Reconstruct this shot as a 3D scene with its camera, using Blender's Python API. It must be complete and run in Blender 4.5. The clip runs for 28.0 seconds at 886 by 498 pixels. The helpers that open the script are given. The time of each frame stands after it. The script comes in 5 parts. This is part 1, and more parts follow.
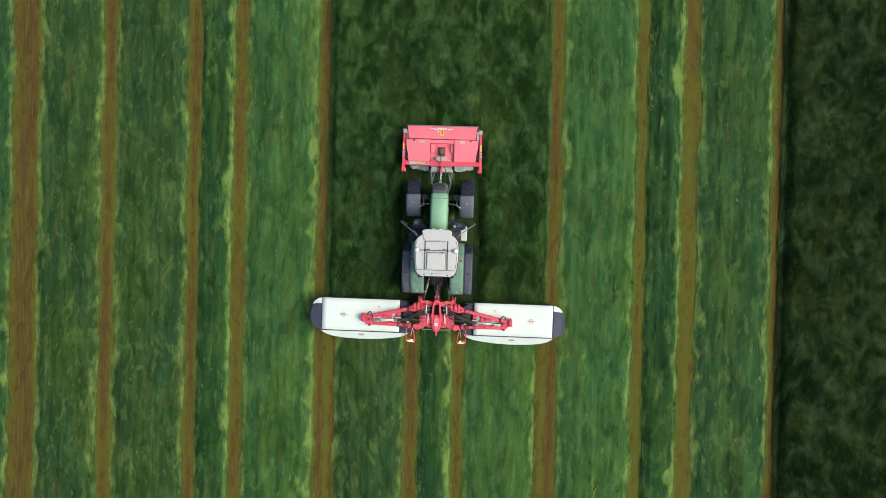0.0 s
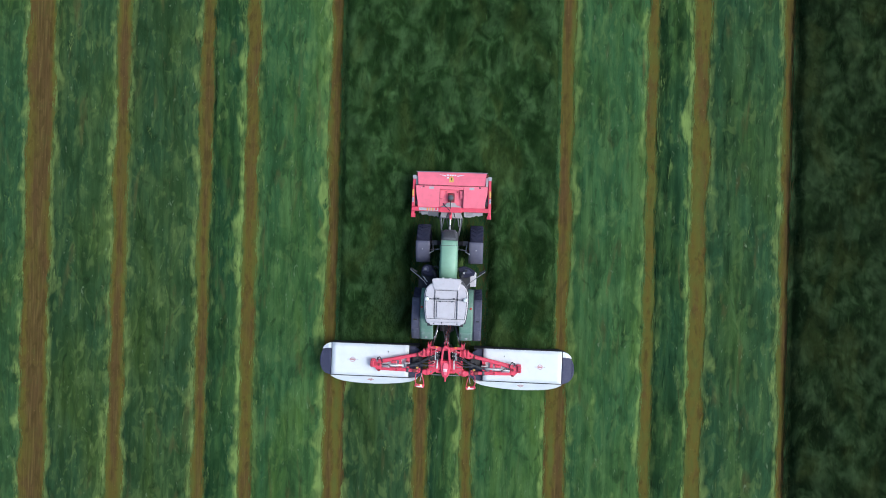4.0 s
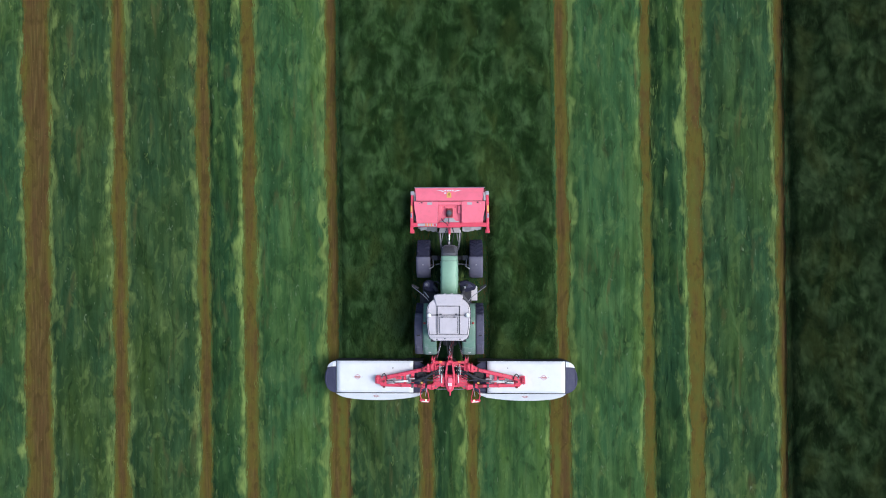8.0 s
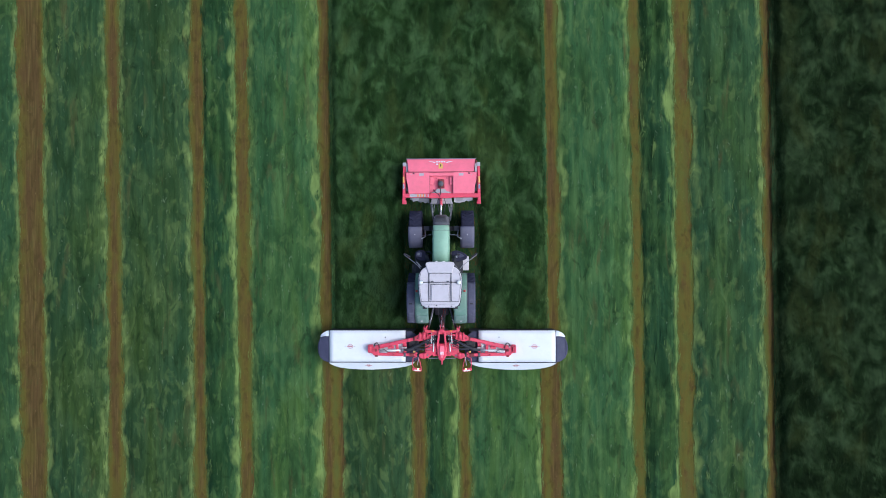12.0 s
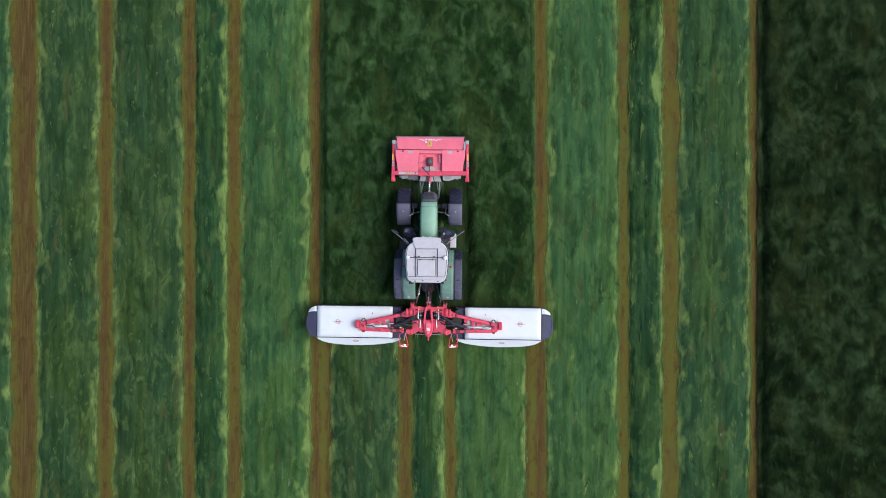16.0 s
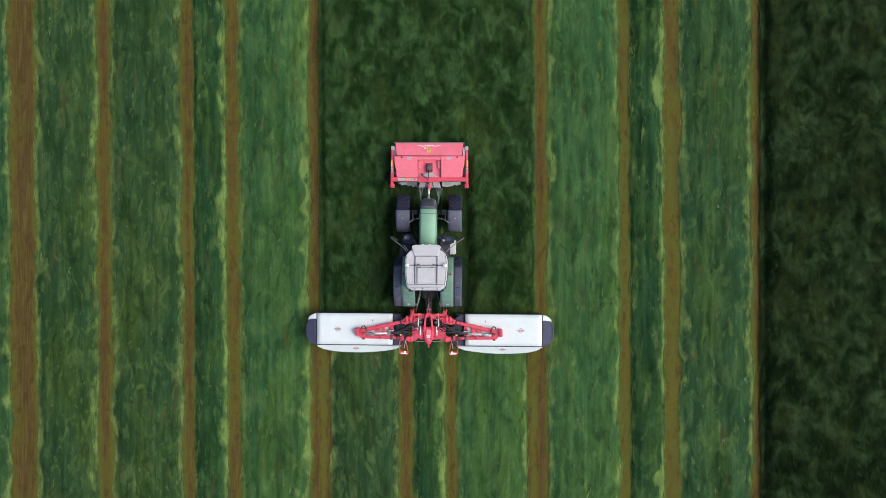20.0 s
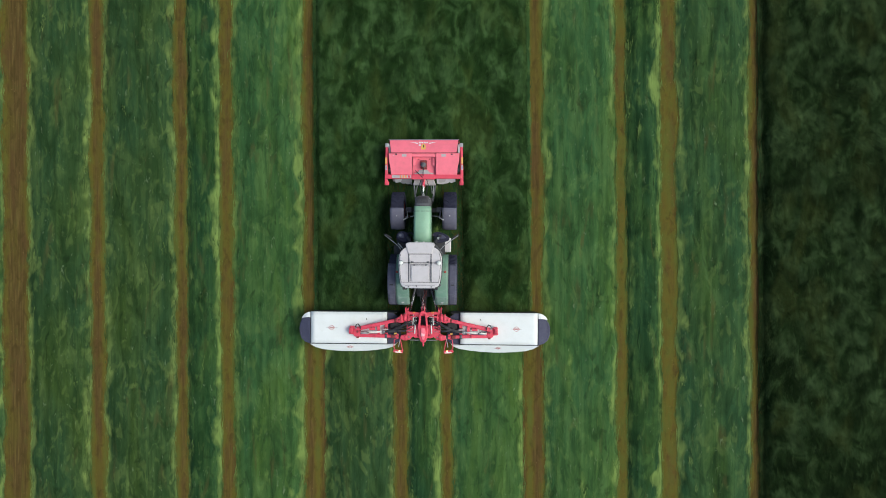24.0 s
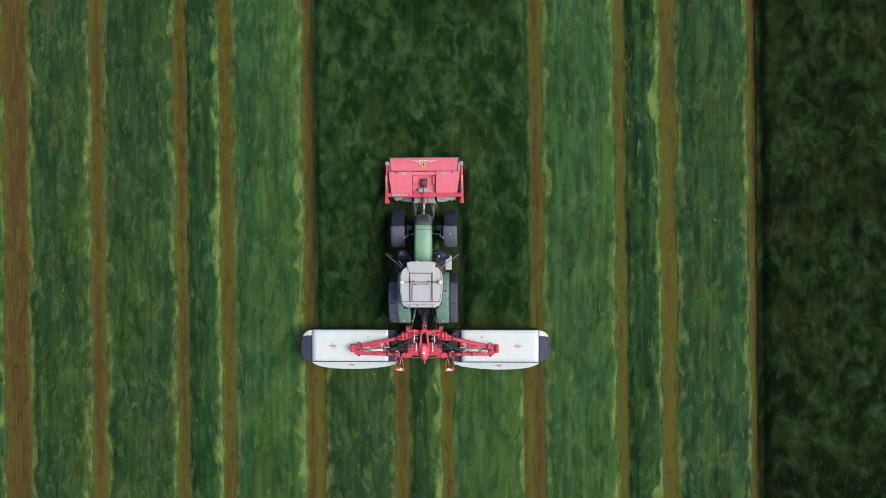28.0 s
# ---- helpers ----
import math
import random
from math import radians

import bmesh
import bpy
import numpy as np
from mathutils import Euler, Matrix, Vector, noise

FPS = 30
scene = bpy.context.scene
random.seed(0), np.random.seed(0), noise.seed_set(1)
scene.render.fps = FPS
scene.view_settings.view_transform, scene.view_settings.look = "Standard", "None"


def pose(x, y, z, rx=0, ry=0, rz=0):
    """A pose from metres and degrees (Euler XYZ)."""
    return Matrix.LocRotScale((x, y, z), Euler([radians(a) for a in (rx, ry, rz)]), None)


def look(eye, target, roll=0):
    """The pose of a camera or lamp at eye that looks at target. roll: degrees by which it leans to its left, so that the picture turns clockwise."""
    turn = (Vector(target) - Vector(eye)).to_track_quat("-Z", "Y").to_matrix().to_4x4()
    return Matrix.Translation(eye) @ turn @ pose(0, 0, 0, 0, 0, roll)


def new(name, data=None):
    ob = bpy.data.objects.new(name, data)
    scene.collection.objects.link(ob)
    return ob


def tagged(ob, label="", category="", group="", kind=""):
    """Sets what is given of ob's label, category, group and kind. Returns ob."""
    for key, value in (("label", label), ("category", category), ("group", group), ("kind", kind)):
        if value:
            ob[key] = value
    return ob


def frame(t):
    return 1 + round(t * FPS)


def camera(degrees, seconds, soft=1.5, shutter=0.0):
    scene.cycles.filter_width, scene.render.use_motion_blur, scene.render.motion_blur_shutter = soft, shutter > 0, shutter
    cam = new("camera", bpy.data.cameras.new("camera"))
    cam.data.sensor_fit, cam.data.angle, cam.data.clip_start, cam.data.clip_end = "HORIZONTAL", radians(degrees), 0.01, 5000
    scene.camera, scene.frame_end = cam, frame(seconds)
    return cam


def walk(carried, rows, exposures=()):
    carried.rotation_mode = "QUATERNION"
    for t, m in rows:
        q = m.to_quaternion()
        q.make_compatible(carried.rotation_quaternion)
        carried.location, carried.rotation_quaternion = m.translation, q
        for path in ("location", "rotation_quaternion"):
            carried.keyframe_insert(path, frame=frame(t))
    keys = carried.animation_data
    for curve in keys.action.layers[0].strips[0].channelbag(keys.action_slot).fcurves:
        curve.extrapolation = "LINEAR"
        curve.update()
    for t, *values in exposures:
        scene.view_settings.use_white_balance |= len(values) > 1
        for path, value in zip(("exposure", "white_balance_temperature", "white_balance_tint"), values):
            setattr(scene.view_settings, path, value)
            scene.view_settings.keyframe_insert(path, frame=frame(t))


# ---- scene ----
cam = camera(66.0, 28.0, soft=0.95)

# seconds, eye x y z in metres, turn about x y z in degrees: a drone that looks straight down
PATH = [
    (0, 1.065, 2.062, 25.407, -0.421, 2.162, 1.949),
    (0.5, 1.025, 1.978, 25.407, -0.339, 2.226, 1.959),
    (1, 0.992, 2.032, 25.368, -0.273, 2.303, 1.689),
    (1.5, 0.946, 2.314, 25.413, -0.149, 2.338, 1.282),
    (2, 0.931, 2.787, 25.478, -0.021, 2.361, 0.956),
    (2.5, 0.909, 3.221, 25.489, 0.020, 2.379, 1.245),
    (3, 0.867, 3.399, 25.538, 0.110, 2.386, 1.548),
    (3.5, 0.836, 3.459, 25.547, 0.137, 2.432, 1.814),
    (4, 0.826, 3.444, 25.502, 0.179, 2.490, 2.025),
    (4.5, 0.816, 3.406, 25.543, 0.215, 2.532, 1.782),
    (6.5, 0.815, 3.224, 25.574, 0.201, 2.477, -0.609),
    (7, 0.789, 3.408, 25.606, 0.188, 2.427, -0.187),
    (7.5, 0.739, 3.681, 25.608, 0.156, 2.330, -0.057),
    (8, 0.689, 3.950, 25.675, 0.171, 2.168, -0.143),
    (8.5, 0.641, 4.044, 25.715, 0.155, 2.012, -0.374),
    (9, 0.616, 3.960, 25.733, 0.123, 1.889, -0.699),
    (9.5, 0.598, 3.833, 25.741, 0.081, 1.750, -1.017),
    (10, 0.564, 3.729, 25.830, 0.046, 1.654, -0.814),
    (10.5, 0.582, 3.529, 25.882, 0.084, 1.606, -0.640),
    (11, 0.603, 3.244, 25.873, 0.127, 1.580, -0.352),
    (11.5, 0.680, 3.001, 25.908, 0.217, 1.623, -0.145),
    (13.5, 1.011, 2.691, 26.048, 0.250, 1.639, -0.411),
    (14, 1.107, 2.685, 26.106, 0.253, 1.654, -0.438),
    (14.5, 1.147, 2.646, 26.133, 0.204, 1.631, -0.261),
    (15, 1.237, 2.544, 26.186, 0.142, 1.709, 0.027),
    (15.5, 1.253, 2.360, 26.171, 0.092, 1.686, 0.469),
    (16, 1.237, 2.097, 26.154, 0.049, 1.666, 0.620),
    (16.5, 1.226, 1.935, 26.112, 0.034, 1.683, 0.178),
    (17, 1.203, 2.074, 26.035, 0.034, 1.664, -0.231),
    (17.5, 1.227, 2.449, 26.013, 0.002, 1.687, -0.503),
    (18, 1.268, 2.759, 26.038, -0.052, 1.770, -0.373),
    (18.5, 1.276, 2.885, 26.041, -0.127, 1.809, -0.029),
    (19, 1.265, 2.817, 26.060, -0.196, 1.820, 0.212),
    (19.5, 1.300, 2.650, 26.059, -0.305, 1.864, 0.317),
    (20, 1.353, 2.517, 26.009, -0.366, 1.929, 0.295),
    (20.5, 1.427, 2.586, 25.954, -0.400, 2.036, 0.104),
    (21, 1.496, 2.776, 25.954, -0.390, 2.097, -0.095),
    (21.5, 1.547, 2.904, 25.914, -0.357, 2.158, 0.105),
    (23.5, 1.616, 2.343, 25.854, -0.291, 2.145, 0.136),
    (24, 1.631, 2.370, 25.792, -0.213, 2.144, 0.244),
    (24.5, 1.659, 2.531, 25.809, -0.192, 2.171, 0.315),
    (25, 1.646, 2.790, 25.803, -0.211, 2.158, 0.277),
    (25.5, 1.615, 3.153, 25.808, -0.192, 2.144, 0.432),
    (26, 1.555, 3.431, 25.858, -0.147, 2.049, 0.597),
    (26.5, 1.508, 3.464, 25.896, -0.184, 1.975, 0.601),
    (27, 1.483, 3.297, 25.922, -0.162, 1.914, 0.438),
    (27.5, 1.506, 3.101, 25.871, -0.124, 1.943, -0.055),
    (28, 1.540, 2.980, 25.848, -0.139, 1.981, -0.107),
]
# seconds, stops, kelvin, tint
LIGHTS = [
    (0.0, 0.22, 7050, -12),
    (1.0, 0.22, 6950, -10),
    (2.0, 0.2, 6600, -4),
    (3.0, 0.18, 6250, -1),
    (4.0, 0.18, 5750, 0),
    (7.0, 0.17, 5950, 5),
    (10.0, 0.14, 5750, 5),
    (14.0, 0.09, 5500, 5),
    (16.0, 0.07, 6000, 4),
    (18.0, 0.07, 6100, 4),
    (20.0, 0.06, 6400, -1),
    (24.0, 0.02, 6550, -5),
    (28.0, -0.02, 6600, -5),
]
walk(cam, [(t, pose(x, y, z, a, b, c)) for t, x, y, z, a, b, c in PATH], LIGHTS)

# ---------------------------------------------------------------- daylight: a bright overcast sky
SUN_UP, SUN_ROUND = radians(52), radians(95)
world = bpy.data.worlds.new("world")
scene.world = world
world.use_nodes = True
wn = world.node_tree.nodes
sky = wn.new("ShaderNodeTexSky")
sky.sky_type, sky.sun_disc = "NISHITA", False
sky.sun_elevation, sky.sun_rotation = SUN_UP, SUN_ROUND
sky.air_density, sky.dust_density, sky.ozone_density = 1.0, 4.0, 1.0
wn["Background"].inputs["Strength"].default_value = 0.15
world.node_tree.links.new(sky.outputs["Color"], wn["Background"].inputs["Color"])

sun = new("sun", bpy.data.lights.new("sun", "SUN"))
sun.data.energy, sun.data.angle, sun.data.color = 1.8, radians(40), (1.0, 0.97, 0.93)
sun_from = Vector((math.sin(SUN_ROUND) * math.cos(SUN_UP), math.cos(SUN_ROUND) * math.cos(SUN_UP), math.sin(SUN_UP)))
sun.matrix_world = look(sun_from * 60, (0, 0, 0))

# ---------------------------------------------------------------- materials


def nodes_of(name):
    m = bpy.data.materials.new(name)
    m.use_nodes = True
    n, l = m.node_tree.nodes, m.node_tree.links
    return m, n, l, n["Principled BSDF"]


def place(n, l, scale):
    """World-sized coordinates, stretched by scale along x, y, z."""
    geo = n.new("ShaderNodeNewGeometry")
    mp = n.new("ShaderNodeMapping")
    mp.inputs["Scale"].default_value = scale
    l.new(geo.outputs["Position"], mp.inputs["Vector"])
    return mp.outputs["Vector"]


def grain(n, l, vec, scale, detail=4.0, rough=0.6, warp=0.0):
    t = n.new("ShaderNodeTexNoise")
    t.inputs["Distortion"].default_value = warp
    t.inputs["Scale"].default_value, t.inputs["Detail"].default_value = scale, detail
    t.inputs["Roughness"].default_value = rough
    l.new(vec, t.inputs["Vector"])
    return t.outputs["Fac"]


def ramp(n, l, fac, stops):
    r = n.new("ShaderNodeValToRGB")
    els = r.color_ramp.elements
    while len(els) < len(stops):
        els.new(0.5)
    for e, (p, c) in zip(els, stops):
        e.position, e.color = p, (*c, 1)
    l.new(fac, r.inputs["Fac"])
    return r.outputs["Color"]


def mix(n, l, fac, a, b, how="MIX"):
    m = n.new("ShaderNodeMix")
    m.data_type, m.blend_type = "RGBA", how
    for val, sock in ((fac, m.inputs[0]), (a, m.inputs[6]), (b, m.inputs[7])):
        if isinstance(val, (int, float)):
            sock.default_value = val
        elif isinstance(val, tuple):
            sock.default_value = (*val, 1)
        else:
            l.new(val, sock)
    return m.outputs[2]


def stretch(n, l, fac, lo, hi, a=0.0, b=1.0):
    m = n.new("ShaderNodeMapRange")
    for k, v in zip(("From Min", "From Max", "To Min", "To Max"), (lo, hi, a, b)):
        m.inputs[k].default_value = v
    l.new(fac, m.inputs["Value"])
    return m.outputs[0]


def relief(n, l, bsdf, fac, strength, dist):
    b = n.new("ShaderNodeBump")
    b.inputs["Strength"].default_value, b.inputs["Distance"].default_value = strength, dist
    l.new(fac, b.inputs["Height"])
    l.new(b.outputs["Normal"], bsdf.inputs["Normal"])


def paint(name, base, rough=0.4, metal=0.0, dirt=(0.16, 0.13, 0.08), dirty=0.35, fade=0.82, spec=0.5):
    """Painted or moulded surface: faded patches, dust and fine specks."""
    m, n, l, p = nodes_of(name)
    vec = place(n, l, (1, 1, 1))
    big, small = grain(n, l, vec, 2.3), grain(n, l, vec, 38, 3)
    col = mix(n, l, stretch(n, l, big, 0.35, 0.7), base, tuple(c * fade for c in base))
    dust = n.new("ShaderNodeMath")
    dust.operation = "MULTIPLY"
    l.new(stretch(n, l, grain(n, l, vec, 5.5, 6, 0.7), 0.5, 0.8), dust.inputs[0])
    l.new(stretch(n, l, small, 0.4, 0.7, 0.2, dirty), dust.inputs[1])
    col = mix(n, l, dust.outputs[0], col, dirt)
    l.new(col, p.inputs["Base Color"])
    l.new(stretch(n, l, small, 0.3, 0.7, rough - 0.06, rough + 0.12), p.inputs["Roughness"])
    p.inputs["Metallic"].default_value = metal
    p.inputs["Specular IOR Level"].default_value = spec
    relief(n, l, p, small, 0.12, 0.003)
    return m


def soil_mat():
    """Shaved stubble: yellow-brown stems and bare soil, combed along the rows; olive where grass already greens up."""
    m, n, l, p = nodes_of("stubble")
    fine = grain(n, l, place(n, l, (1, 0.05, 1)), 15, 3, 0.5)
    mid = grain(n, l, place(n, l, (1, 0.16, 1)), 1.7, 4, 0.55, 0.4)
    spots = grain(n, l, place(n, l, (1, 0.4, 1)), 4, 4, 0.6, 0.5)
    col = ramp(n, l, fine, [(0.32, (0.062, 0.04, 0.014)), (0.5, (0.083, 0.0545, 0.019)), (0.68, (0.115, 0.079, 0.028))])
    at = n.new("ShaderNodeAttribute")
    at.attribute_name = "pale"
    fringe = grain(n, l, place(n, l, (1, 0.5, 1)), 3.4, 3, 0.55, 0.4)
    add = n.new("ShaderNodeMath")
    add.operation = "ADD"
    l.new(at.outputs["Fac"], add.inputs[0])
    l.new(stretch(n, l, fringe, 0.3, 0.7, -0.22, 0.22), add.inputs[1])
    col = mix(n, l, stretch(n, l, add.outputs[0], 0.1, 0.5), col, (0.1, 0.08, 0.017))
    col = mix(n, l, stretch(n, l, mid, 0.5, 0.64, 0.0, 0.7), col, (0.09, 0.074, 0.017))
    col = mix(n, l, stretch(n, l, mid, 0.46, 0.36, 0.0, 0.6), col, (0.082, 0.047, 0.02))
    col = mix(n, l, stretch(n, l, spots, 0.56, 0.7, 0.0, 0.45), col, (0.066, 0.066, 0.018))
    col = mix(n, l, stretch(n, l, spots, 0.48, 0.32, 0.0, 0.6), col, (0.046, 0.033, 0.011))
    col = mix(n, l, stretch(n, l, add.outputs[0], 0.45, 0.95, 0.0, 0.8), col, (0.085, 0.105, 0.024))
    specks = grain(n, l, place(n, l, (1, 0.7, 1)), 19, 2, 0.5)
    col = mix(n, l, stretch(n, l, specks, 0.68, 0.76, 0.0, 0.6), col, (0.2, 0.15, 0.07))
    l.new(col, p.inputs["Base Color"])
    p.inputs["Roughness"].default_value = 0.95
    p.inputs["Specular IOR Level"].default_value = 0.05
    relief(n, l, p, fine, 0.25, 0.015)
    return m


def swath_mat(name, dark, mid, light, pale, flecks=0.3):
    """Cut grass lying in a row: long combed streaks, painted shade in creases and spots, cool and warm patches, pale
    stems where the attribute pale says so.
    """
    m, n, l, p = nodes_of(name)
    fine = grain(n, l, place(n, l, (1, 0.07, 1)), 15, 3, 0.5)
    streak = grain(n, l, place(n, l, (1, 0.07, 1)), 4.6, 3, 0.55, 0.3)
    broad = grain(n, l, place(n, l, (1, 0.42, 1)), 1.7, 4, 0.55, 0.7)
    spots = grain(n, l, place(n, l, (1, 0.45, 1)), 3.0, 3, 0.5, 0.9)
    tint = grain(n, l, place(n, l, (1, 0.25, 1)), 0.8, 3, 0.5, 0.5)
    crease_shade = grain(n, l, place(n, l, (1, 0.03, 1)), 1.7, 0, 0.5, 0.0)
    deep = tuple(c * 0.5 for c in dark)
    cool = (mid[0] * 0.78, mid[1] * 0.93, mid[2] * 1.22)
    warm = (mid[0] * 1.15, mid[1] * 1.04, mid[2] * 0.78)
    col = mix(n, l, stretch(n, l, tint, 0.42, 0.58), cool, mid)
    col = mix(n, l, stretch(n, l, tint, 0.56, 0.68, 0.0, 0.8), col, warm)
    col = mix(n, l, stretch(n, l, streak, 0.5, 0.34, 0.0, 0.42), col, dark)
    col = mix(n, l, stretch(n, l, streak, 0.52, 0.68, 0.0, 0.5), col, light)
    col = mix(n, l, stretch(n, l, broad, 0.49, 0.36, 0.0, 0.75), col, dark)
    col = mix(n, l, stretch(n, l, broad, 0.53, 0.67, 0.0, 0.6), col, light)
    ridge = n.new("ShaderNodeMath")
    ridge.operation = "PINGPONG"
    ridge.inputs[1].default_value = 0.11
    l.new(crease_shade, ridge.inputs[0])
    # shade of creases and small holes, painted as dark lines and spots
    col = mix(n, l, stretch(n, l, ridge.outputs[0], 0.03, 0.0, 0.0, 0.22), col, deep)
    col = mix(n, l, stretch(n, l, spots, 0.42, 0.28, 0.0, 0.6), col, deep)
    col = mix(n, l, stretch(n, l, spots, 0.58, 0.7, 0.0, flecks), col, tuple(0.5 * (c + 2 * d) / 1.5 for c, d in zip(pale, light)))
    gaps = grain(n, l, place(n, l, (1, 0.2, 1)), 2.1, 3, 0.6, 0.6)
    col = mix(n, l, stretch(n, l, gaps, 0.6, 0.74, 0.0, 0.6), col, (0.075, 0.066, 0.024))
    flakes = grain(n, l, place(n, l, (1, 0.35, 1)), 8.5, 2, 0.5, 0.6)
    col = mix(n, l, stretch(n, l, flakes, 0.67, 0.77, 0.0, 0.5), col, (0.16, 0.2, 0.12))
    col = mix(n, l, stretch(n, l, fine, 0.48, 0.34, 0.0, 0.12), col, dark)
    col = mix(n, l, stretch(n, l, fine, 0.55, 0.7, 0.0, 0.12), col, light)
    at = n.new("ShaderNodeAttribute")
    at.attribute_name = "pale"
    lump = grain(n, l, place(n, l, (1, 0.45, 1)), 3.2, 2, 0.5, 0.5)
    add = n.new("ShaderNodeMath")
    add.operation = "ADD"
    l.new(at.outputs["Fac"], add.inputs[0])
    l.new(stretch(n, l, lump, 0.3, 0.7, -0.3, 0.3), add.inputs[1])
    hue = ramp(n, l, lump, [(0.34, tuple(c * 0.55 for c in pale)), (0.5, tuple(c * 0.8 for c in pale)), (0.64, pale)])
    col = mix(n, l, stretch(n, l, add.outputs[0], 0.15, 0.85, 0.0, 0.75), col, hue)
    l.new(col, p.inputs["Base Color"])
    p.inputs["Roughness"].default_value = 0.8
    p.inputs["Specular IOR Level"].default_value = 0.05
    relief(n, l, p, streak, 0.18, 0.03)
    return m


def tall_mat(name, dark, mid, light, tip, size):
    """Standing grass: shade of hollows painted as dark patches among paler clumps, each blade slightly off its
    neighbours.
    """
    m, n, l, p = nodes_of(name)
    geo = n.new("ShaderNodeNewGeometry")
    near = grain(n, l, place(n, l, (1, 0.75, 1)), size, 3, 0.55, 0.8)
    far = grain(n, l, place(n, l, (1, 0.7, 1)), 0.7, 3, 0.6, 0.5)
    small = grain(n, l, place(n, l, (1, 0.32, 1)), 6.5, 3, 0.6, 0.4)
    tint = grain(n, l, place(n, l, (1, 0.5, 1)), 0.9, 2, 0.5, 0.5)
    # dark stands for self-shadow between the blades, painted into the colour by noise
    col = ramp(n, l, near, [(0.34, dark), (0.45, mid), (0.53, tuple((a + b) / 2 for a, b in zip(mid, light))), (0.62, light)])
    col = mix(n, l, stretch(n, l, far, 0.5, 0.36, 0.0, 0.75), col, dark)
    col = mix(n, l, stretch(n, l, tint, 0.52, 0.66, 0.0, 0.5), col, (light[0] * 0.95, light[1] * 0.72, light[2] * 0.5))
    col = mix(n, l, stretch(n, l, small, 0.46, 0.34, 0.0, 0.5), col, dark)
    col = mix(n, l, stretch(n, l, small, 0.57, 0.7, 0.0, 0.6), col, tip)
    col = mix(n, l, stretch(n, l, geo.outputs["Random Per Island"], 0.0, 1.0, 0.0, 0.3), col, mid)
    l.new(col, p.inputs["Base Color"])
    p.inputs["Roughness"].default_value = 0.8
    p.inputs["Specular IOR Level"].default_value = 0.05
    return m


def turf_mat():
    m, n, l, p = nodes_of("turf")
    fac = grain(n, l, place(n, l, (1, 1, 1)), 6, 6, 0.7)
    far = grain(n, l, place(n, l, (1, 1, 1)), 0.25, 4)
    col = ramp(n, l, fac, [(0.3, (0.01, 0.022, 0.005)), (0.7, (0.03, 0.06, 0.014))])
    col = mix(n, l, stretch(n, l, far, 0.4, 0.7, 0.0, 0.5), col, (0.035, 0.06, 0.015))
    l.new(col, p.inputs["Base Color"])
    p.inputs["Roughness"].default_value = 0.95
    p.inputs["Specular IOR Level"].default_value = 0.05
    relief(n, l, p, fac, 0.8, 0.05)
    return m


def glass_mat():
    m, n, l, p = nodes_of("tinted_glass")
    p.inputs["Base Color"].default_value = (0.35, 0.42, 0.4, 1)
    p.inputs["Roughness"].default_value = 0.03
    p.inputs["Transmission Weight"].default_value = 0.9
    return m


def lit_mat():
    m, n, l, p = nodes_of("lit_lamp")
    p.inputs["Base Color"].default_value = (0.9, 0.6, 0.3, 1)
    p.inputs["Emission Color"].default_value = (1.0, 0.6, 0.3, 1)
    p.inputs["Emission Strength"].default_value = 2.5
    p.inputs["Roughness"].default_value = 0.2
    return m


